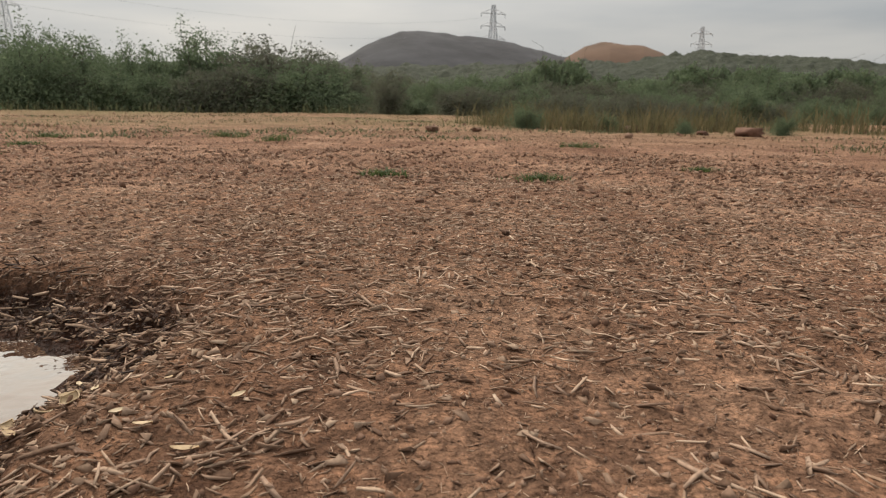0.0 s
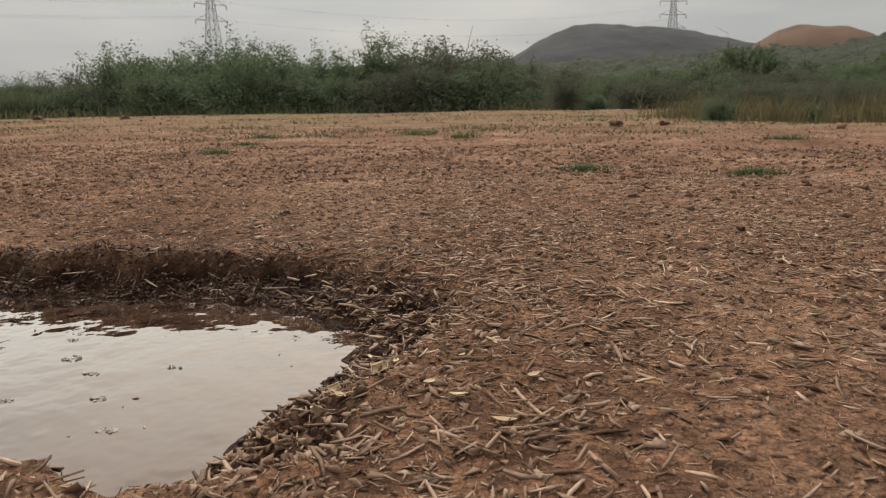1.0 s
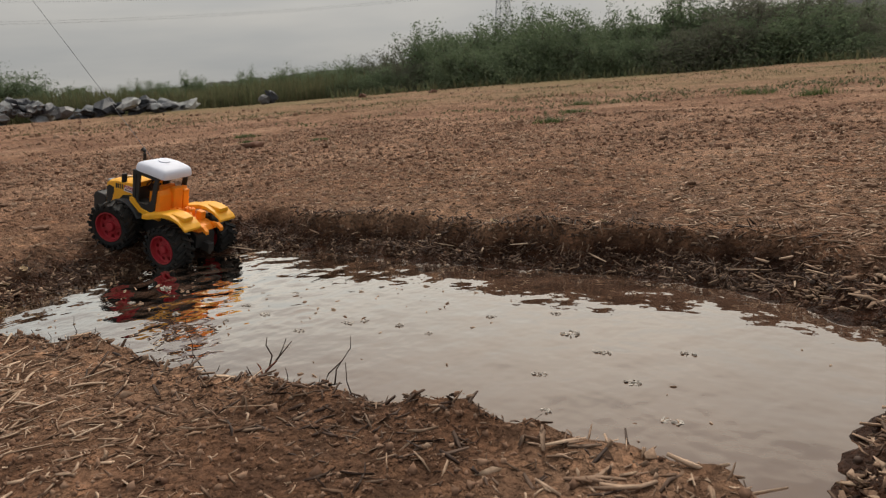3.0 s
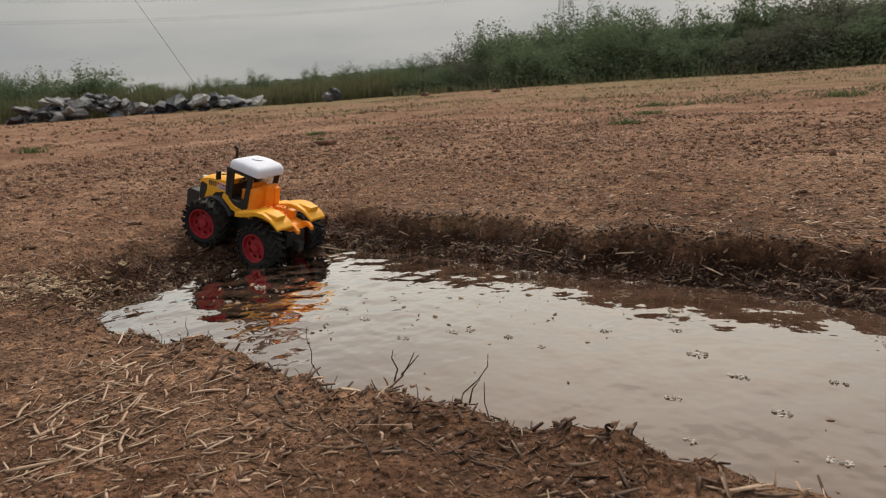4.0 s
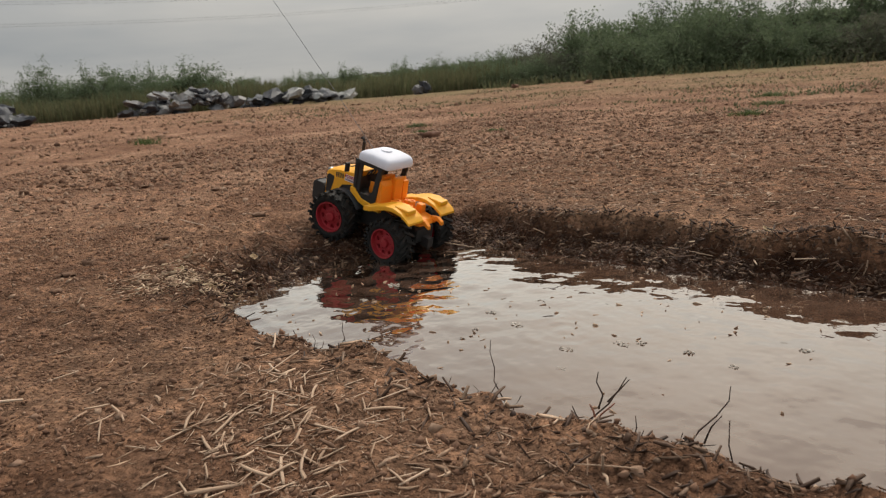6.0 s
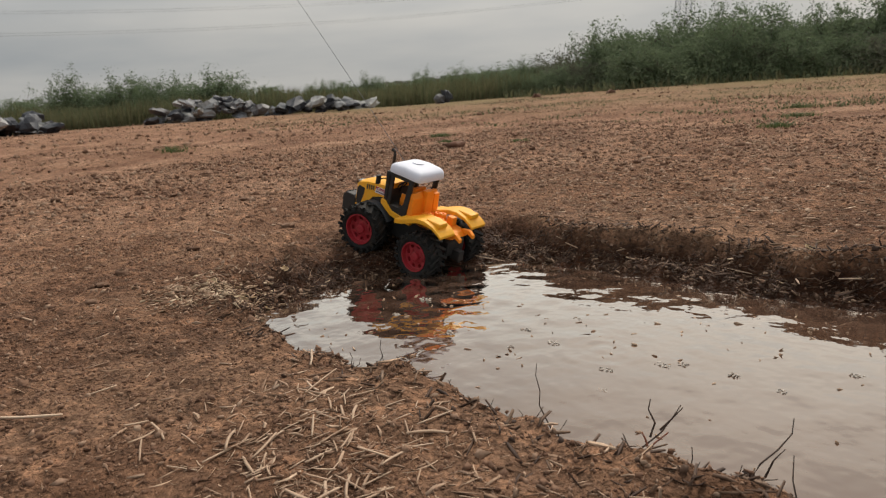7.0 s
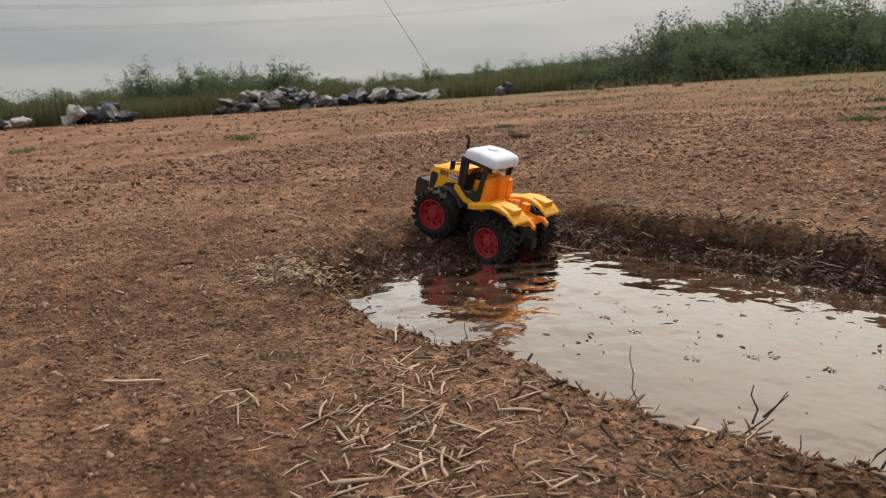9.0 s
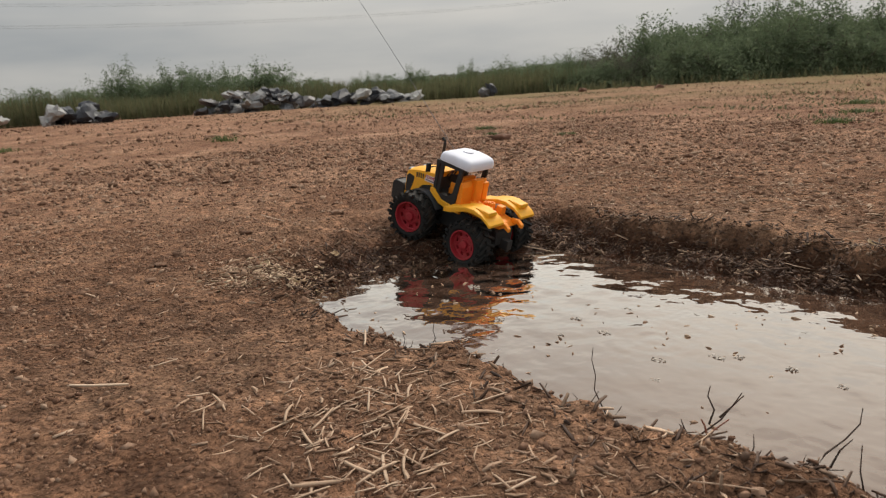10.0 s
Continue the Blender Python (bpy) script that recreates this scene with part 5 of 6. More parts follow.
def knobs(n, lo, hi, power=2.5):
    s = lo + (hi - lo) * rs.random(n) ** power
    return s[:, None] * rs.uniform(0.55, 1.15, (n, 3)) * np.array([1, 1, 0.6])


x, y = places(28000, -2.2, 0.9, -0.32, 1.6, gritty)
tagged(strew("soil_crumbs", GRAINS, x, y, knobs(len(x), 0.001, 0.0062, 5), CLOD, rs, 0.25), "loose reddish soil crumbs and grit", "soil", kind="stuff")
x, y = places(850, -1.1, -0.5, 0.0, 0.27, lambda a, b: above(a, b) * np.exp(-((a + 0.8) / 0.17) ** 2 - ((b - 0.13) / 0.09) ** 2) * np.clip(0.6 + 0.7 * lattice(a * 14, b * 14, 76), 0.05, 1))
xt, yt = places(750, -1.6, -1.25, 0.15, 0.6, lambda a, b: above(a, b) * np.exp(-((a + 1.36) / 0.06) ** 2 - ((b - 0.26) / 0.08) ** 2))
xp, yp = places(420, -1.55, -1.22, 0.12, 0.5, lambda a, b: above(a, b) * np.exp(-((a + 1.35) / 0.055) ** 2 - ((b - 0.245) / 0.06) ** 2))
tagged(strew("dry_scraps", FLAKES, xp, yp, knobs(len(xp), 0.0022, 0.0065, 1.5) * np.array([1.5, 1, 0.5]), STRAW_SCRAP, rs, 0.4, True), "pale scraps of dry husk at the puddle's end", "husk scraps", kind="stuff")
x, y = np.concatenate([x, xt]), np.concatenate([y, yt])
tagged(strew("bank_straw", SLIVERS, x, y, sized(len(x), 0.005, 0.019, 0.0011, power=1.8), STRAW, rs, 0.45, True), "short broken straw lying on the puddle's bank", "straw", kind="stuff")
x, y = places(22000, -1.9, -0.5, -0.3, 0.36, lambda a, b: above(a, b) * np.clip(0.7 + 0.7 * lattice(a * 9, b * 9, 74), 0.08, 1))
tagged(strew("soil_granules", GRAINS, x, y, knobs(len(x), 0.0011, 0.0046, 3), GRANULE, rs, 0.1), "coarse red brown soil granules beside the puddle", "soil", kind="stuff")
x, y = places(2200, -1.6, -0.15, 0.15, 1.0, lambda a, b: above(a, b) * np.exp(-(shore_distance(a, b) / 0.05) ** 2) * (0.2 + 0.8 * blend(b, 0.3, 0.4)) * (1 - 0.7 * blend(a, -0.52, -0.4)))
xm, ym = places(380, -0.86, -0.42, 0.1, 0.3, lambda a, b: above(a, b) * np.exp(-((a + 0.62) / 0.11) ** 2 - ((b - 0.24) / 0.05) ** 2))
tagged(strew("trodden_litter", SLIVERS, xm, ym, sized(len(xm), 0.005, 0.022, 0.0012), MUD_BITS, rs, 0.45, True), "soaked straw trodden into the near bank", "litter", kind="stuff")
xs, ys = places(3600, -1.45, -0.4, 0.66, 0.9, lambda a, b: above(a, b) * np.exp(-((shore_distance(a, b) - 0.045) / 0.035) ** 2))
tagged(strew("bank_crumbs", GRAINS, xs, ys, knobs(len(xs), 0.001, 0.0046, 2.4) * np.array([1.3, 1, 0.7]), MUD_BITS, rs, 0.1), "dark damp soil crumbs on the steep bank", "mud", kind="stuff")
tagged(strew("mud_crumbs", LUMPS, x, y, knobs(len(x), 0.0013, 0.0048, 3), MUD_BITS, rs, 0.2), "dark wet mud crumbs along the bank", "mud", kind="stuff")
x, y = places(20000, -6, 5, 1.2, 5.5, lambda a, b: 0.55 + 0.5 * lattice(a * 1.5, b * 1.5, 66))
tagged(strew("field_clods", GRAINS, x, y, knobs(len(x), 0.003, 0.014, 3.2), CLOD, rs, 0.2), "dry soil clods over the field", "soil", kind="stuff")
x, y = places(6000, -22, 20, 5, 19, lambda a, b: 0.5 + 0.5 * lattice(a * 0.5, b * 0.5, 67))
xl, yl = places(6000, -22, -5, -5, 6, lambda a, b: 0.5 + 0.5 * lattice(a * 0.6, b * 0.6, 72))
x, y = np.concatenate([x, xl]), np.concatenate([y, yl])
tagged(strew("distant_clods", GRAINS, x, y, knobs(len(x), 0.008, 0.045, 4), CLOD, rs, 0.2), "dry soil clods far out on the field", "soil", kind="stuff")

x, y = places(7000, -7, -2.8, -2.5, 1.6, lambda a, b: 0.5 + 0.5 * lattice(a * 1.5, b * 1.5, 80))
tagged(strew("side_clods", GRAINS, x, y, knobs(len(x), 0.003, 0.018, 2.6) * np.array([1.2, 1, 0.7]), CLOD, rs, 0.2), "dry flat clods over the open field", "soil", kind="stuff")


def chip_share(a, b):
    rim = np.exp(-(np.clip(shore_distance(a, b), 0, 9) / 0.16) ** 2)
    tip = np.exp(-((a + 1.37) / 0.09) ** 2 - ((b - 0.28) / 0.13) ** 2)
    return above(a, b) * np.clip((0.35 + rim) * blend(a, -0.52, -0.36) + 0.7 * tip + 0.25 * blend(b, 0.82, 0.92), 0, 1) * np.clip(0.75 + 0.6 * lattice(a * 12, b * 12, 73), 0.1, 1)


x, y = places(13000, -1.7, 0.7, 0.15, 1.3, chip_share)
s = 0.0016 + 0.0048 * rs.random(len(x)) ** 2.0
sc = np.stack([s * rs.uniform(0.8, 1.5, len(x)), s, s * rs.uniform(0.35, 0.8, len(x))], 1)
tagged(strew("wood_chips", FLAKES, x, y, sc, CHIP, rs, 0.25, True), "flat brown and beige chips covering the bank", "chips", kind="stuff")
# single larger chips on the shelving bank
CHIP_ONE = varied("single_chip", [(0.14, 0.08, 0.05), (0.22, 0.135, 0.09), (0.32, 0.21, 0.145), (0.44, 0.315, 0.22)], 0.85, 350, 0.4, source="object")
chip_meshes = []
for v, f in FLAKES:
    o = arrays("wood_chip", v * np.array([1.2, 1.0, 0.55]), f, CHIP_ONE)
    chip_meshes.append(o.data)
    bpy.data.objects.remove(o)
x, y = places(260, -0.42, 0.12, 0.28, 0.72, lambda a, b: above(a, b) * np.exp(-(shore_distance(a, b) / 0.2) ** 2))
z = height(x, y)
for k in range(len(x)):
    s = 0.0024 + 0.0038 * rs.random() ** 2
    o = new("wood_chip", chip_meshes[k % 6])
    o.matrix_world = pose(x[k], y[k], z[k] + s * 0.2, rs.uniform(-25, 25), rs.uniform(-25, 25), rs.uniform(0, 360)) @ Matrix.Scale(s, 4)
    tagged(o, "flat weathered brown chip lying on the bank", "wood chip", "wood chips on the bank")
x, y = places(11000, -0.55, 0.75, 0.22, 1.35, lambda a, b: above(a, b) * (height(a, b) > -0.03) * blend(a, -0.5, -0.2) * np.clip(0.8 + 0.7 * lattice(a * 7, b * 7, 69), 0.05, 1))
tagged(strew("chopped_chaff", SPLINTERS, x, y, sized(len(x), 0.003, 0.013, 0.0009, power=2.0), STRAW, rs, 0.45, True), "fine chopped chaff lying thick on the soil", "chaff", kind="stuff")

x, y = places(30000, -3.6, 1.6, 0.0, 3.2, lambda a, b: np.maximum(blend(b, 0.9, 1.3), blend(-a, 1.5, 1.8)) * np.clip(0.55 + 0.45 * lattice(a * 4, b * 4, 77), 0.1, 1))
flat = knobs(len(x), 0.0025, 0.014, 2.2) * np.array([1.3, 1.0, 0.6]) * (0.4 + 0.6 * blend(np.hypot(x + 0.4, y), 1.0, 2.3))[:, None]
tagged(strew("crust_flakes", GRAINS, x, y, flat, CLOD, rs, 0.3, True), "flat dry flakes of soil crust over the field", "soil", kind="stuff")
x, y = places(13000, -3.4, -0.2, -0.5, 2.4, lambda a, b: (np.hypot(a + 0.75, b - 0.4) > 0.62) * np.clip(0.6 + 0.6 * lattice(a * 5, b * 5, 70), 0.1, 1))
tagged(strew("loose_clods", GRAINS, x, y, knobs(len(x), 0.002, 0.0095, 3.5), CLOD, rs, 0.15), "loose dry soil clods round the puddle", "soil", kind="stuff")

# floating scum and chaff on the water
n = 60
x, y = places(n, -1.35, -0.34, 0.25, 0.76, lambda a, b: (shore_distance(a, b) < -0.01) * np.clip(0.4 + 0.7 * lattice(a * 6, b * 6, 68), 0.05, 1))
sc = np.stack([rs.uniform(0.003, 0.014, len(x)), rs.uniform(0.0015, 0.004, len(x)), rs.uniform(0.0008, 0.0016, len(x))], 1)
tagged(strew("floating_chaff", LUMPS, x, y, sc * 0.4, CHIP, rs, 0.0, True, LEVEL + 0.001), "specks of chaff and scum floating on the water", "chaff", kind="stuff")
x, y = places(130, -1.35, -0.36, 0.27, 0.75, lambda a, b: (shore_distance(a, b) < -0.015) * np.clip(0.3 + 0.8 * lattice(a * 5, b * 5, 71), 0.03, 1))
sc = np.stack([rs.uniform(0.002, 0.009, len(x)), rs.uniform(0.001, 0.003, len(x)), rs.uniform(0.0005, 0.001, len(x))], 1)
tagged(strew("floating_straw", LUMPS, x, y, sc * 0.7, STRAW, rs, 0.0, True, LEVEL + 0.001), "pale bits of straw floating on the water", "straw", kind="stuff")



def scum(x, y, size, seed):
    """A low cluster of bubbles and froth with a darker bit of chaff in it."""
    rng = np.random.default_rng(seed)
    n = 16
    a, r = rng.uniform(0, 2 * math.pi, n), size * rng.random(n) ** 0.6
    px, py = x + r * np.cos(a), y + 0.6 * r * np.sin(a)
    t = new("scum_patch")
    s = size * rng.uniform(0.07, 0.2, n)
    froth = strew("froth", BUBBLES, px, py, np.stack([s * 1.3, s, s * 0.3], 1), FROTH, rng, 0.0, True, LEVEL + 0.0014)
    s = size * rng.uniform(0.1, 0.2, 3)
    bits = strew("chaff", LUMPS, px[:3], py[:3], np.stack([s * 1.8, s * 0.5, s * 0.3], 1), STRAW, rng, 0.0, True, LEVEL + 0.0014)
    for o in (froth, bits):
        o.parent = t
        tagged(o, kind="stuff")
    return tagged(t, "small patch of pale froth and chaff floating on the water", "scum", "froth on the puddle")


def ball():
    bm = bmesh.new()
    bmesh.ops.create_icosphere(bm, subdivisions=2, radius=1.0)
    v = np.array([tuple(q.co) for q in bm.verts])
    f = np.array([[q.index for q in t.verts] for t in bm.faces])
    bm.free()
    return v, f


FROTH = material("pale_froth", (0.45, 0.4, 0.35), 0.6, 0, 0.3)
BUBBLES = [ball()]
for k, (x, y, s) in enumerate(((-1.222, 0.466, 0.011), (-1.199, 0.401, 0.008), (-1.098, 0.4, 0.009), (-1.032, 0.463, 0.008), (-0.981, 0.452, 0.009), (-1.01, 0.413, 0.006), (-0.86, 0.473, 0.009),
                               (-0.846, 0.487, 0.008), (-0.869, 0.39, 0.006), (-0.801, 0.494, 0.006), (-1.013, 0.528, 0.007), (-0.895, 0.429, 0.008), (-0.754, 0.487, 0.006), (-0.62, 0.55, 0.012),
                               (-0.57, 0.52, 0.009), (-0.52, 0.47, 0.01), (-0.6, 0.45, 0.008), (-0.66, 0.6, 0.009), (-0.72, 0.56, 0.008), (-0.5, 0.55, 0.007), (-0.47, 0.42, 0.009), (-0.56, 0.39, 0.007))):
    scum(x, y, s, 1200 + k)


# ---- single things that stand out ----
def lay(name, shape, mat, x, y, length, width, turn, label, category, group="", lift=0.0, tilt=0.0):
    v, f = shape
    o = arrays(name, v * np.array([length, width, width * 0.8]), f, mat)
    z = float(height(np.array([x]), np.array([y]))[0])
    o.matrix_world = pose(x, y, z + width * 0.4 + lift, 0, tilt, turn)
    return tagged(o, label, category, group)


STALKS = [arrays("straw_stalk", *(lambda s: (s[0] * np.array([1, 0.1, 0.06]), s[1]))(sliver(b, 700 + i, 0.25, 6)), STRAW_PALE) for i, b in enumerate((0.4, 1.2, -1.6, 2.4))]
for s in STALKS:
    tagged(s, "pale dry straw stalk lying on the soil", "straw stalk", "straw stalks on the soil")
first = [True] * 4


def stalk(x, y, length, turn, kind=0, thick=1.0):
    z = float(height(np.array([x]), np.array([y]))[0])
    m = pose(x, y, z + length * 0.045 + 0.0006, rs.uniform(-40, 40), rs.uniform(-8, 8), turn)
    o = STALKS[kind] if first[kind] else copy_thing(STALKS[kind], m)
    first[kind] = False
    o.matrix_world = m @ Matrix.Diagonal((length, length * thick, length * thick, 1))


for k in range(270):
    if k < 190:
        x, y = -0.878 + rs.normal() * 0.058, 0.108 + rs.normal() * 0.042
    elif k < 245:
        x, y = rs.uniform(-0.34, 0.25), rs.uniform(0.3, 0.85)
    else:
        x, y = rs.uniform(-1.7, -0.4), rs.choice([rs.uniform(0.0, 0.2), rs.uniform(0.8, 1.1)])
    if shore_distance(np.array([x]), np.array([y]))[0] > 0.03 and y > 0.0:
        stalk(x, y, 0.007 + 0.024 * rs.random() ** 2.2, rs.uniform(0, 360), int(rs.integers(0, 4)), rs.uniform(0.65, 1.0))
stalk(-1.714, 0.385, 0.07, 15, 1, 0.55)
stalk(-1.1, -0.02, 0.06, 40, 1, 0.5)
stalk(-0.845, 0.055, 0.036, 62, 0)
stalk(-0.69, 0.21, 0.034, 35, 2, 0.5)
stalk(-0.98, 0.17, 0.05, 120, 2, 0.55)
stalk(-1.03, 0.19, 0.04, 150, 1, 0.6)

CLODS = []
for k in range(4):
    v, f = lumps(800 + k, 2)
    CLODS.append(tagged(arrays("clod", v, f, CLOD_ONE), "lump of dry reddish brown soil", "clod", "clods on the field"))
first_clod = [True] * 4


def clod(x, y, size, kind):
    z = float(height(np.array([x]), np.array([y]))[0])
    m = pose(x, y, z + size * 0.25, 0, 0, rs.uniform(0, 360))
    o = CLODS[kind] if first_clod[kind] else copy_thing(CLODS[kind], m)
    first_clod[kind] = False
    o.matrix_world = m @ Matrix.Diagonal((size, size * rs.uniform(0.6, 0.9), size * rs.uniform(0.45, 0.7), 1))


for x, y, s in ((-1.5, 0.13, 0.013), (-1.55, 0.17, 0.016), (-1.62, 0.3, 0.014), (-1.42, 0.1, 0.012), (-1.68, 0.5, 0.02), (-0.43, 1.21, 0.017), (-0.46, 1.36, 0.014), (-0.05, 1.5, 0.018), (-0.09, 5.6, 0.1), (0.25, 5.4, 0.07),
                (-0.3, 0.41, 0.008), (-2.1, 0.6, 0.018), (-2.3, 0.9, 0.02), (-1.9, 1.3, 0.02), (-1.2, 1.5, 0.018), (0.3, 1.3, 0.018), (0.1, 1.1, 0.014), (-0.7, 1.2, 0.013), (-1.0, 1.9, 0.022), (-2.7, 0.3, 0.024)):
    clod(x, y, s * 0.7, int(rs.integers(0, 4)))
for x, y, s in ((-2.72, 1.8, 0.045), (2.45, 5.6, 0.12), (2.15, 5.8, 0.06), (-11.2, 11.5, 0.13), (-9.2, 11.5, 0.11), (1.9, 7.0, 0.12)):
    v, f = lumps(int(900 + s * 1000), 2)
    o = arrays("rock", v * np.array([s, s * 0.8, s * 0.55]), f, ROCK, False)
    o.matrix_world = pose(x, y, float(height(np.array([x]), np.array([y]))[0]) + s * 0.2, 0, 0, s * 900)
    tagged(o, "rounded red brown rock lying on the field", "rock", "rocks on the field")


def husk(x, y, size, turn):
    """A curled, cupped husk with thickness."""
    n, k = 9, 6
    v = []
    for t in (1.0, 0.88):
        for i in range(n):
            for j in range(k):
                a, b = (i / (n - 1) - 0.5) * 2.6, (j / (k - 1) - 0.5) * 2.2
                v.append((math.sin(b) * math.cos(a * 0.5) * t, math.sin(a) * 0.62 * t, -math.cos(a) * math.cos(b) * 0.55 * t + 0.3))
    f = [[i * k + j, i * k + j + 1, (i + 1) * k + j + 1, (i + 1) * k + j] for i in range(n - 1) for j in range(k - 1)]
    m = n * k
    f += [[m + q for q in r[::-1]] for r in f]
    edge = [j for j in range(k)] + [i * k + k - 1 for i in range(1, n)] + [(n - 1) * k + j for j in range(k - 2, -1, -1)] + [i * k for i in range(n - 2, 0, -1)]
    f += [[a, b, b + m, a + m] for a, b in zip(edge, edge[1:] + edge[:1])]
    o = arrays("husk", np.array(v) * size, np.array(f), HUSK, True)
    z = float(height(np.array([x]), np.array([y]))[0])
    o.matrix_world = pose(x, y, z + size * 0.28, 25 * math.sin(turn), 20, turn)
    return tagged(o, "curled yellowish dry husk lying on the bank", "husk", "dry husks on the bank")


for x, y, s, a in ((-0.284, 0.42, 0.011, 30), (-0.272, 0.462, 0.01, 120), (-0.26, 0.475, 0.008, 200), (-0.27, 0.5, 0.008, 75), (-0.285, 0.445, 0.007, 310), (-1.37, 0.27, 0.009, 20), (-1.4, 0.31, 0.009, 90), (-1.36, 0.3, 0.007, 140),
                   (-1.39, 0.24, 0.008, 250), (-1.42, 0.36, 0.007, 15), (-1.35, 0.25, 0.007, 60), (-0.86, 0.79, 0.008, 40), (-0.7, 0.82, 0.008, 10)):
    husk(x, y, s, a)


def fallen_leaf(x, y, size, turn):
    """A narrow curled leaf with a fold along its middle."""
    n = 7
    v = []
    for i in range(n):
        u = i / (n - 1)
        w = 0.2 * math.sin(math.pi * min(0.98, u + 0.03)) ** 0.7 + 0.01
        z = 0.18 * (u - 0.5) ** 2
        v += [(u - 0.5, w, z + 0.07), (u - 0.5, 0, z), (u - 0.5, -w, z + 0.06)]
    m = len(v)
    v += [(a, b, c - 0.015) for a, b, c in v]
    f = [[i * 3 + j, i * 3 + j + 1, i * 3 + j + 4, i * 3 + j + 3] for i in range(n - 1) for j in range(2)]
    f += [[q + m for q in r[::-1]] for r in f]
    o = arrays("fallen_leaf", np.array(v) * size, np.array(f), HUSK, True)
    z = float(height(np.array([x]), np.array([y]))[0])
    o.matrix_world = pose(x, y, z + 0.003, 12 * math.sin(turn), 10 * math.cos(turn * 2), turn)
    return tagged(o, "dry yellow leaf fallen on the bank", "leaf", "yellow leaves on the bank")


for x, y, s, a in ((-0.262, 0.48, 0.02, 20), (-0.255, 0.5, 0.016, 100), (-0.275, 0.43, 0.017, 150), (-0.245, 0.53, 0.015, 60), (-0.21, 0.44, 0.014, 40), (-0.185, 0.42, 0.019, 170), (-0.15, 0.395, 0.022, 10), (-0.2, 0.5, 0.013, 75),
                   (-0.29, 0.46, 0.013, 30), (-0.3, 0.56, 0.014, 120), (-0.14, 0.47, 0.015, 45), (-1.38, 0.29, 0.014, 20), (-1.41, 0.33, 0.013, 110), (-1.36, 0.26, 0.012, 70), (-0.93, 0.78, 0.015, 30), (-0.5, 0.8, 0.016, 160)):
    fallen_leaf(x, y, s * 0.75, a)


# dead twigs on the near bank; each shoot is a row of (sideways, up) steps in millimetres
def twig(x, y, shoots, thick, label="bare dead twig standing at the puddle's edge", mat=TWIG):
    side = Vector((0.56, 0.83, 0))
    into = Vector((-0.83, 0.56, 0))
    y -= 0.007
    z = max(float(height(np.array([x]), np.array([y]))[0]), -0.014) - 0.003
    bm = bmesh.new()
    rng = np.random.default_rng(int(abs(x) * 1000))
    for row in shoots:
        pts = []
        drift = rng.uniform(-0.3, 0.3)
        if row[0][1] == 0:
            row = [(row[0][0], -34)] + row  # rooted well below the surface
        for a, b in row:
            pts.append(side * a * 0.00088 + into * (b * drift * 0.001 + rng.uniform(-0.0006, 0.0006)) + Vector((0, 0, b * 0.00088)))
        tube(bm, pts, [0.66 * thick * (1 - 0.6 * i / (len(pts) - 1)) for i in range(len(pts))], 5)
    o = ob_from("dead_twig", bm, mat)
    o.matrix_world = pose(x, y, z)
    return tagged(o, label, "twig", "dead twigs along the bank")


twig(-1.016, 0.229, [[(0, 0), (-1, 8), (1, 16), (-1, 23)], [(0, 2), (7, 6), (9, 12)]], 0.0008)
twig(-0.98, 0.236, [[(0, 0), (-2, 9), (3, 16), (1, 24), (3, 34)], [(0, 4), (4, 10), (2, 18)], [(3, 0), (6, 8)]], 0.0009)
twig(-0.863, 0.25, [[(0, 0), (5, 8), (8, 14)]], 0.0007)
twig(-0.808, 0.264, [[(0, 0), (-6, 14), (-11, 26), (-10, 38), (-13, 52), (-12, 62)], [(-25, 2), (-22, 12), (-14, 18), (-9, 27)], [(4, 0), (9, 6), (11, 10)]], 0.0009)
twig(-0.743, 0.256, [[(0, 0), (14, 10), (26, 20), (33, 32), (37, 42)], [(20, 14), (24, 24), (20, 34), (22, 41)], [(26, 20), (34, 28), (42, 36)], [(-3, 0), (-4, 14)], [(8, 0), (3, 12), (1, 18)]], 0.0012)
twig(-0.727, 0.258, [[(0, 0), (4, 10), (14, 18)], [(2, 0), (0, 12), (-2, 16)]], 0.0016, "withered reddish weed stub at the puddle's edge", REDLEAF)
twig(-0.70, 0.26, [[(0, 0), (1, 9), (0, 18)], [(4, 0), (6, 6)]], 0.0009)
twig(-0.668, 0.266, [[(0, 0), (6, 12), (18, 20), (26, 30), (27, 40)], [(10, 2), (12, 16), (18, 24)]], 0.0011)
twig(-0.645, 0.272, [[(0, 0), (-3, 14), (-2, 30)]], 0.001)
twig(-0.9, 0.25, [[(0, 0), (2, 5), (-1, 10)]], 0.0007)
for k in range(26):
    x = rs.uniform(-1.08, -0.5)
    y = float(np.interp(x, [-1.17, -1.0, -0.8, -0.6, -0.5], [0.215, 0.236, 0.25, 0.282, 0.288])) + rs.uniform(-0.004, 0.006)
    twig(x, y, [[(0, 0), (rs.uniform(-3, 3), rs.uniform(3, 6)), (rs.uniform(-6, 6), rs.uniform(6, 13))]], 0.0007, "short dead stub on the puddle's bank")
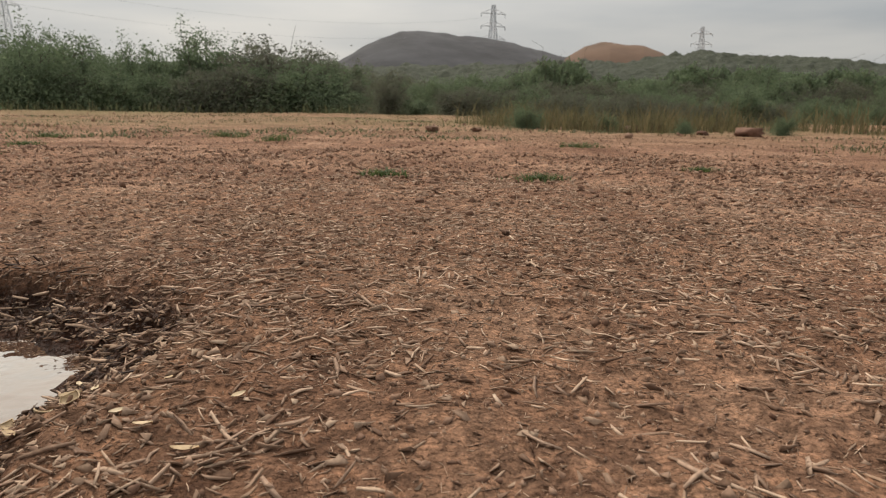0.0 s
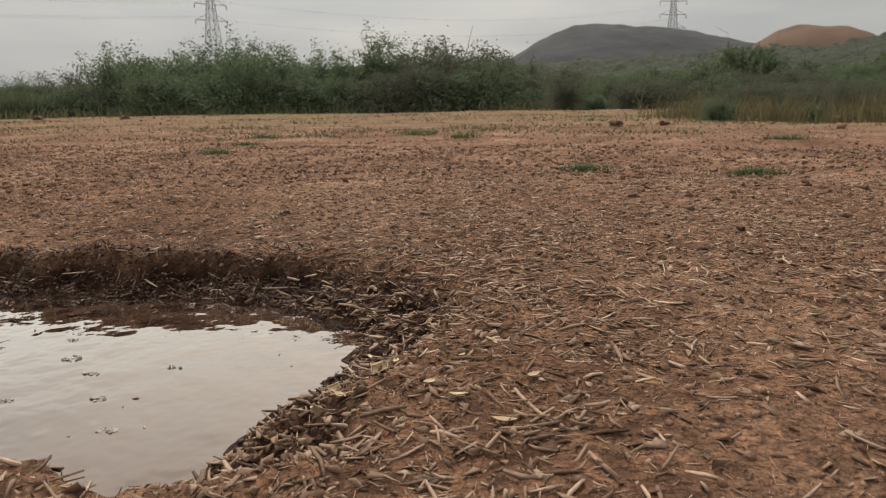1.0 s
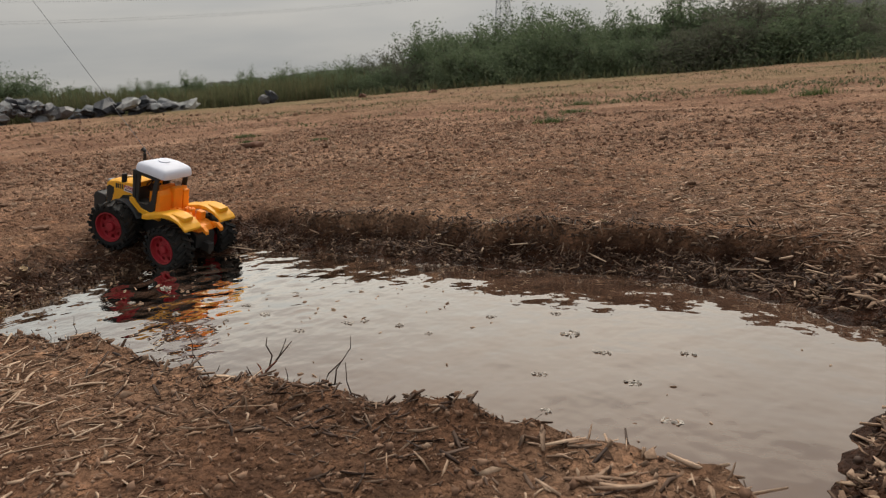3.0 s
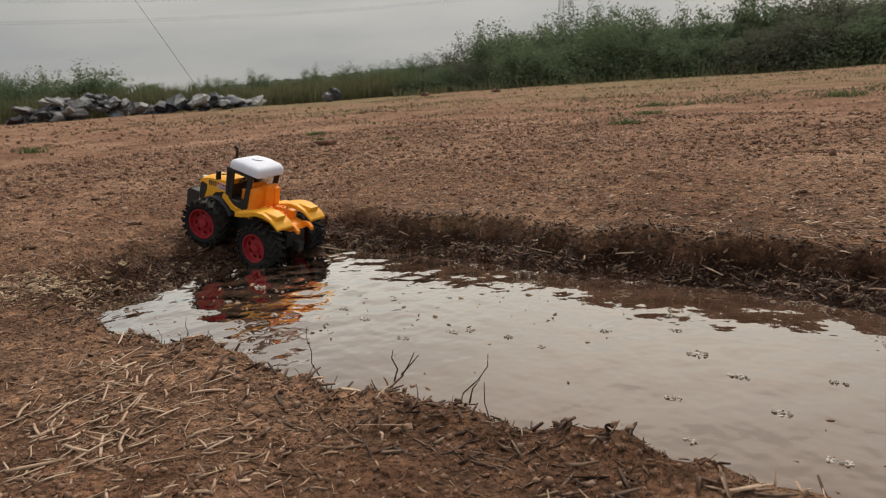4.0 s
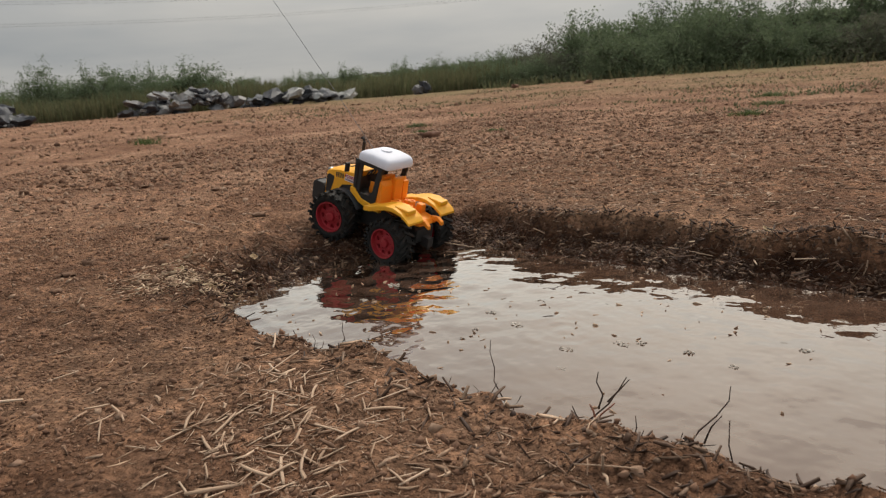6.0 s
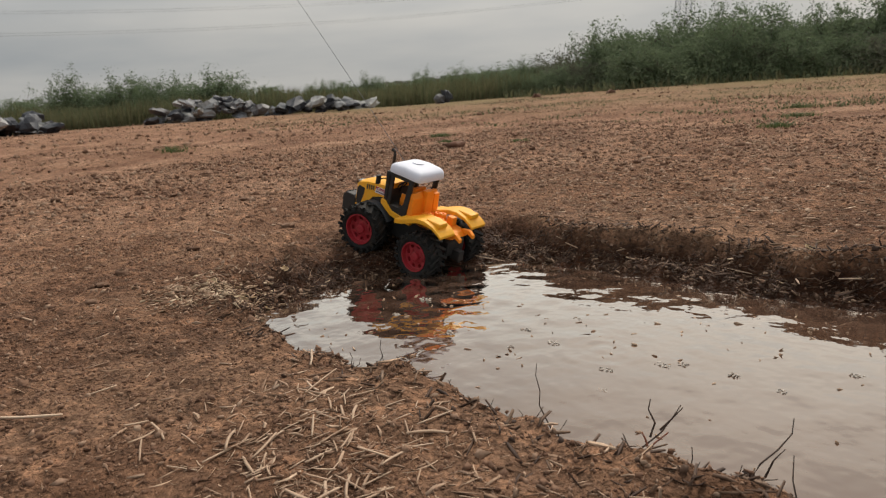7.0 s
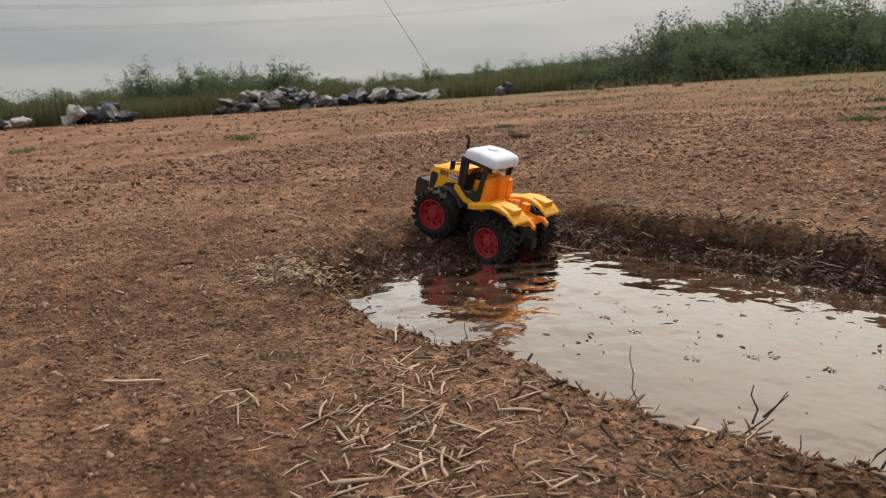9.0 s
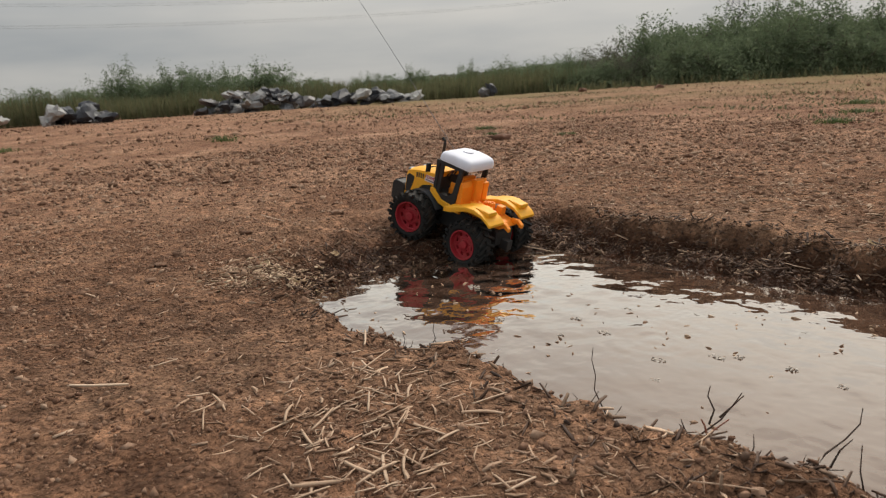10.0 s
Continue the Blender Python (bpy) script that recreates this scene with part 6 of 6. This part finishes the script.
# fallen sticks on the far bank
for x, y, l, a in ((-1.31, 0.66, 0.07, 20), (-1.2, 0.735, 0.05, -15), (-0.95, 0.76, 0.06, 10), (-0.8, 0.775, 0.05, 60), (-0.7, 0.78, 0.06, -30), (-0.6, 0.79, 0.05, 15), (-0.86, 0.755, 0.05, 120), (-0.5, 0.78, 0.05, 40), (-0.45, 0.76, 0.045, 100), (-1.1, 0.75, 0.05, 150)):
    lay("fallen_stick", sliver(0.12, int(l * 1e4), 0.3), STRAW_PALE, x, y, l, 0.003, a, "thin pale stick fallen on the muddy bank", "stick", "fallen sticks on the bank", 0.003, 6)

# ---- heap of dumped rubble at the field's edge ----
rr = np.random.default_rng(33)


def debris(x, y, z, sx, sy, sz, dark):
    bm = bmesh.new()
    bmesh.ops.create_icosphere(bm, subdivisions=2, radius=1.15)
    lean = Vector(rr.normal(size=3)).normalized()
    for v in bm.verts:
        fold = 1 + 0.16 * math.sin(9 * v.co.dot(lean)) + rr.normal() * 0.17
        v.co = Vector((v.co.x * sx, v.co.y * sy, v.co.z * sz * (1.3 if v.co.z > 0 else 0.8))) * fold
    o = ob_from("debris_piece", bm, RUBBLE_D if dark else RUBBLE_L)
    o.matrix_world = pose(x, y, z, rr.uniform(-25, 25), rr.uniform(-25, 25), rr.uniform(0, 360))
    return tagged(o, "crumpled dark grey sack in a dumped rubble heap" if dark else "crumpled pale grey sack in a dumped rubble heap", "rubble", "rubble heap at the field edge")


for b0, b1, n, top in ((-90, -86, 9, 0.3), (-84, -80, 24, 0.46), (-73.5, -65.4, 52, 0.5), (-64.5, -56.8, 34, 0.28)):
    for k in range(n):
        u = rr.random()
        b = b0 + (b1 - b0) * u
        r = 18.6 + rr.uniform(-0.5, 0.6)
        hump = top * (0.35 + 0.65 * math.sin(math.pi * u) ** 0.7)
        s = rr.uniform(0.05, 0.19)
        x, y, _ = polar(b, r)
        g = float(height(np.array([x]), np.array([y]))[0])
        debris(x, y, g + rr.uniform(0.02, 1) * hump, s * rr.uniform(0.9, 1.9), s * 0.9, s * rr.uniform(0.3, 0.8), rr.random() < 0.55)
x, y, _ = polar(-51.2, 18)
debris(x, y, 0.06, 0.17, 0.12, 0.12, True)
x, y, _ = polar(-50.6, 18)
debris(x, y, 0.14, 0.1, 0.1, 0.15, True)
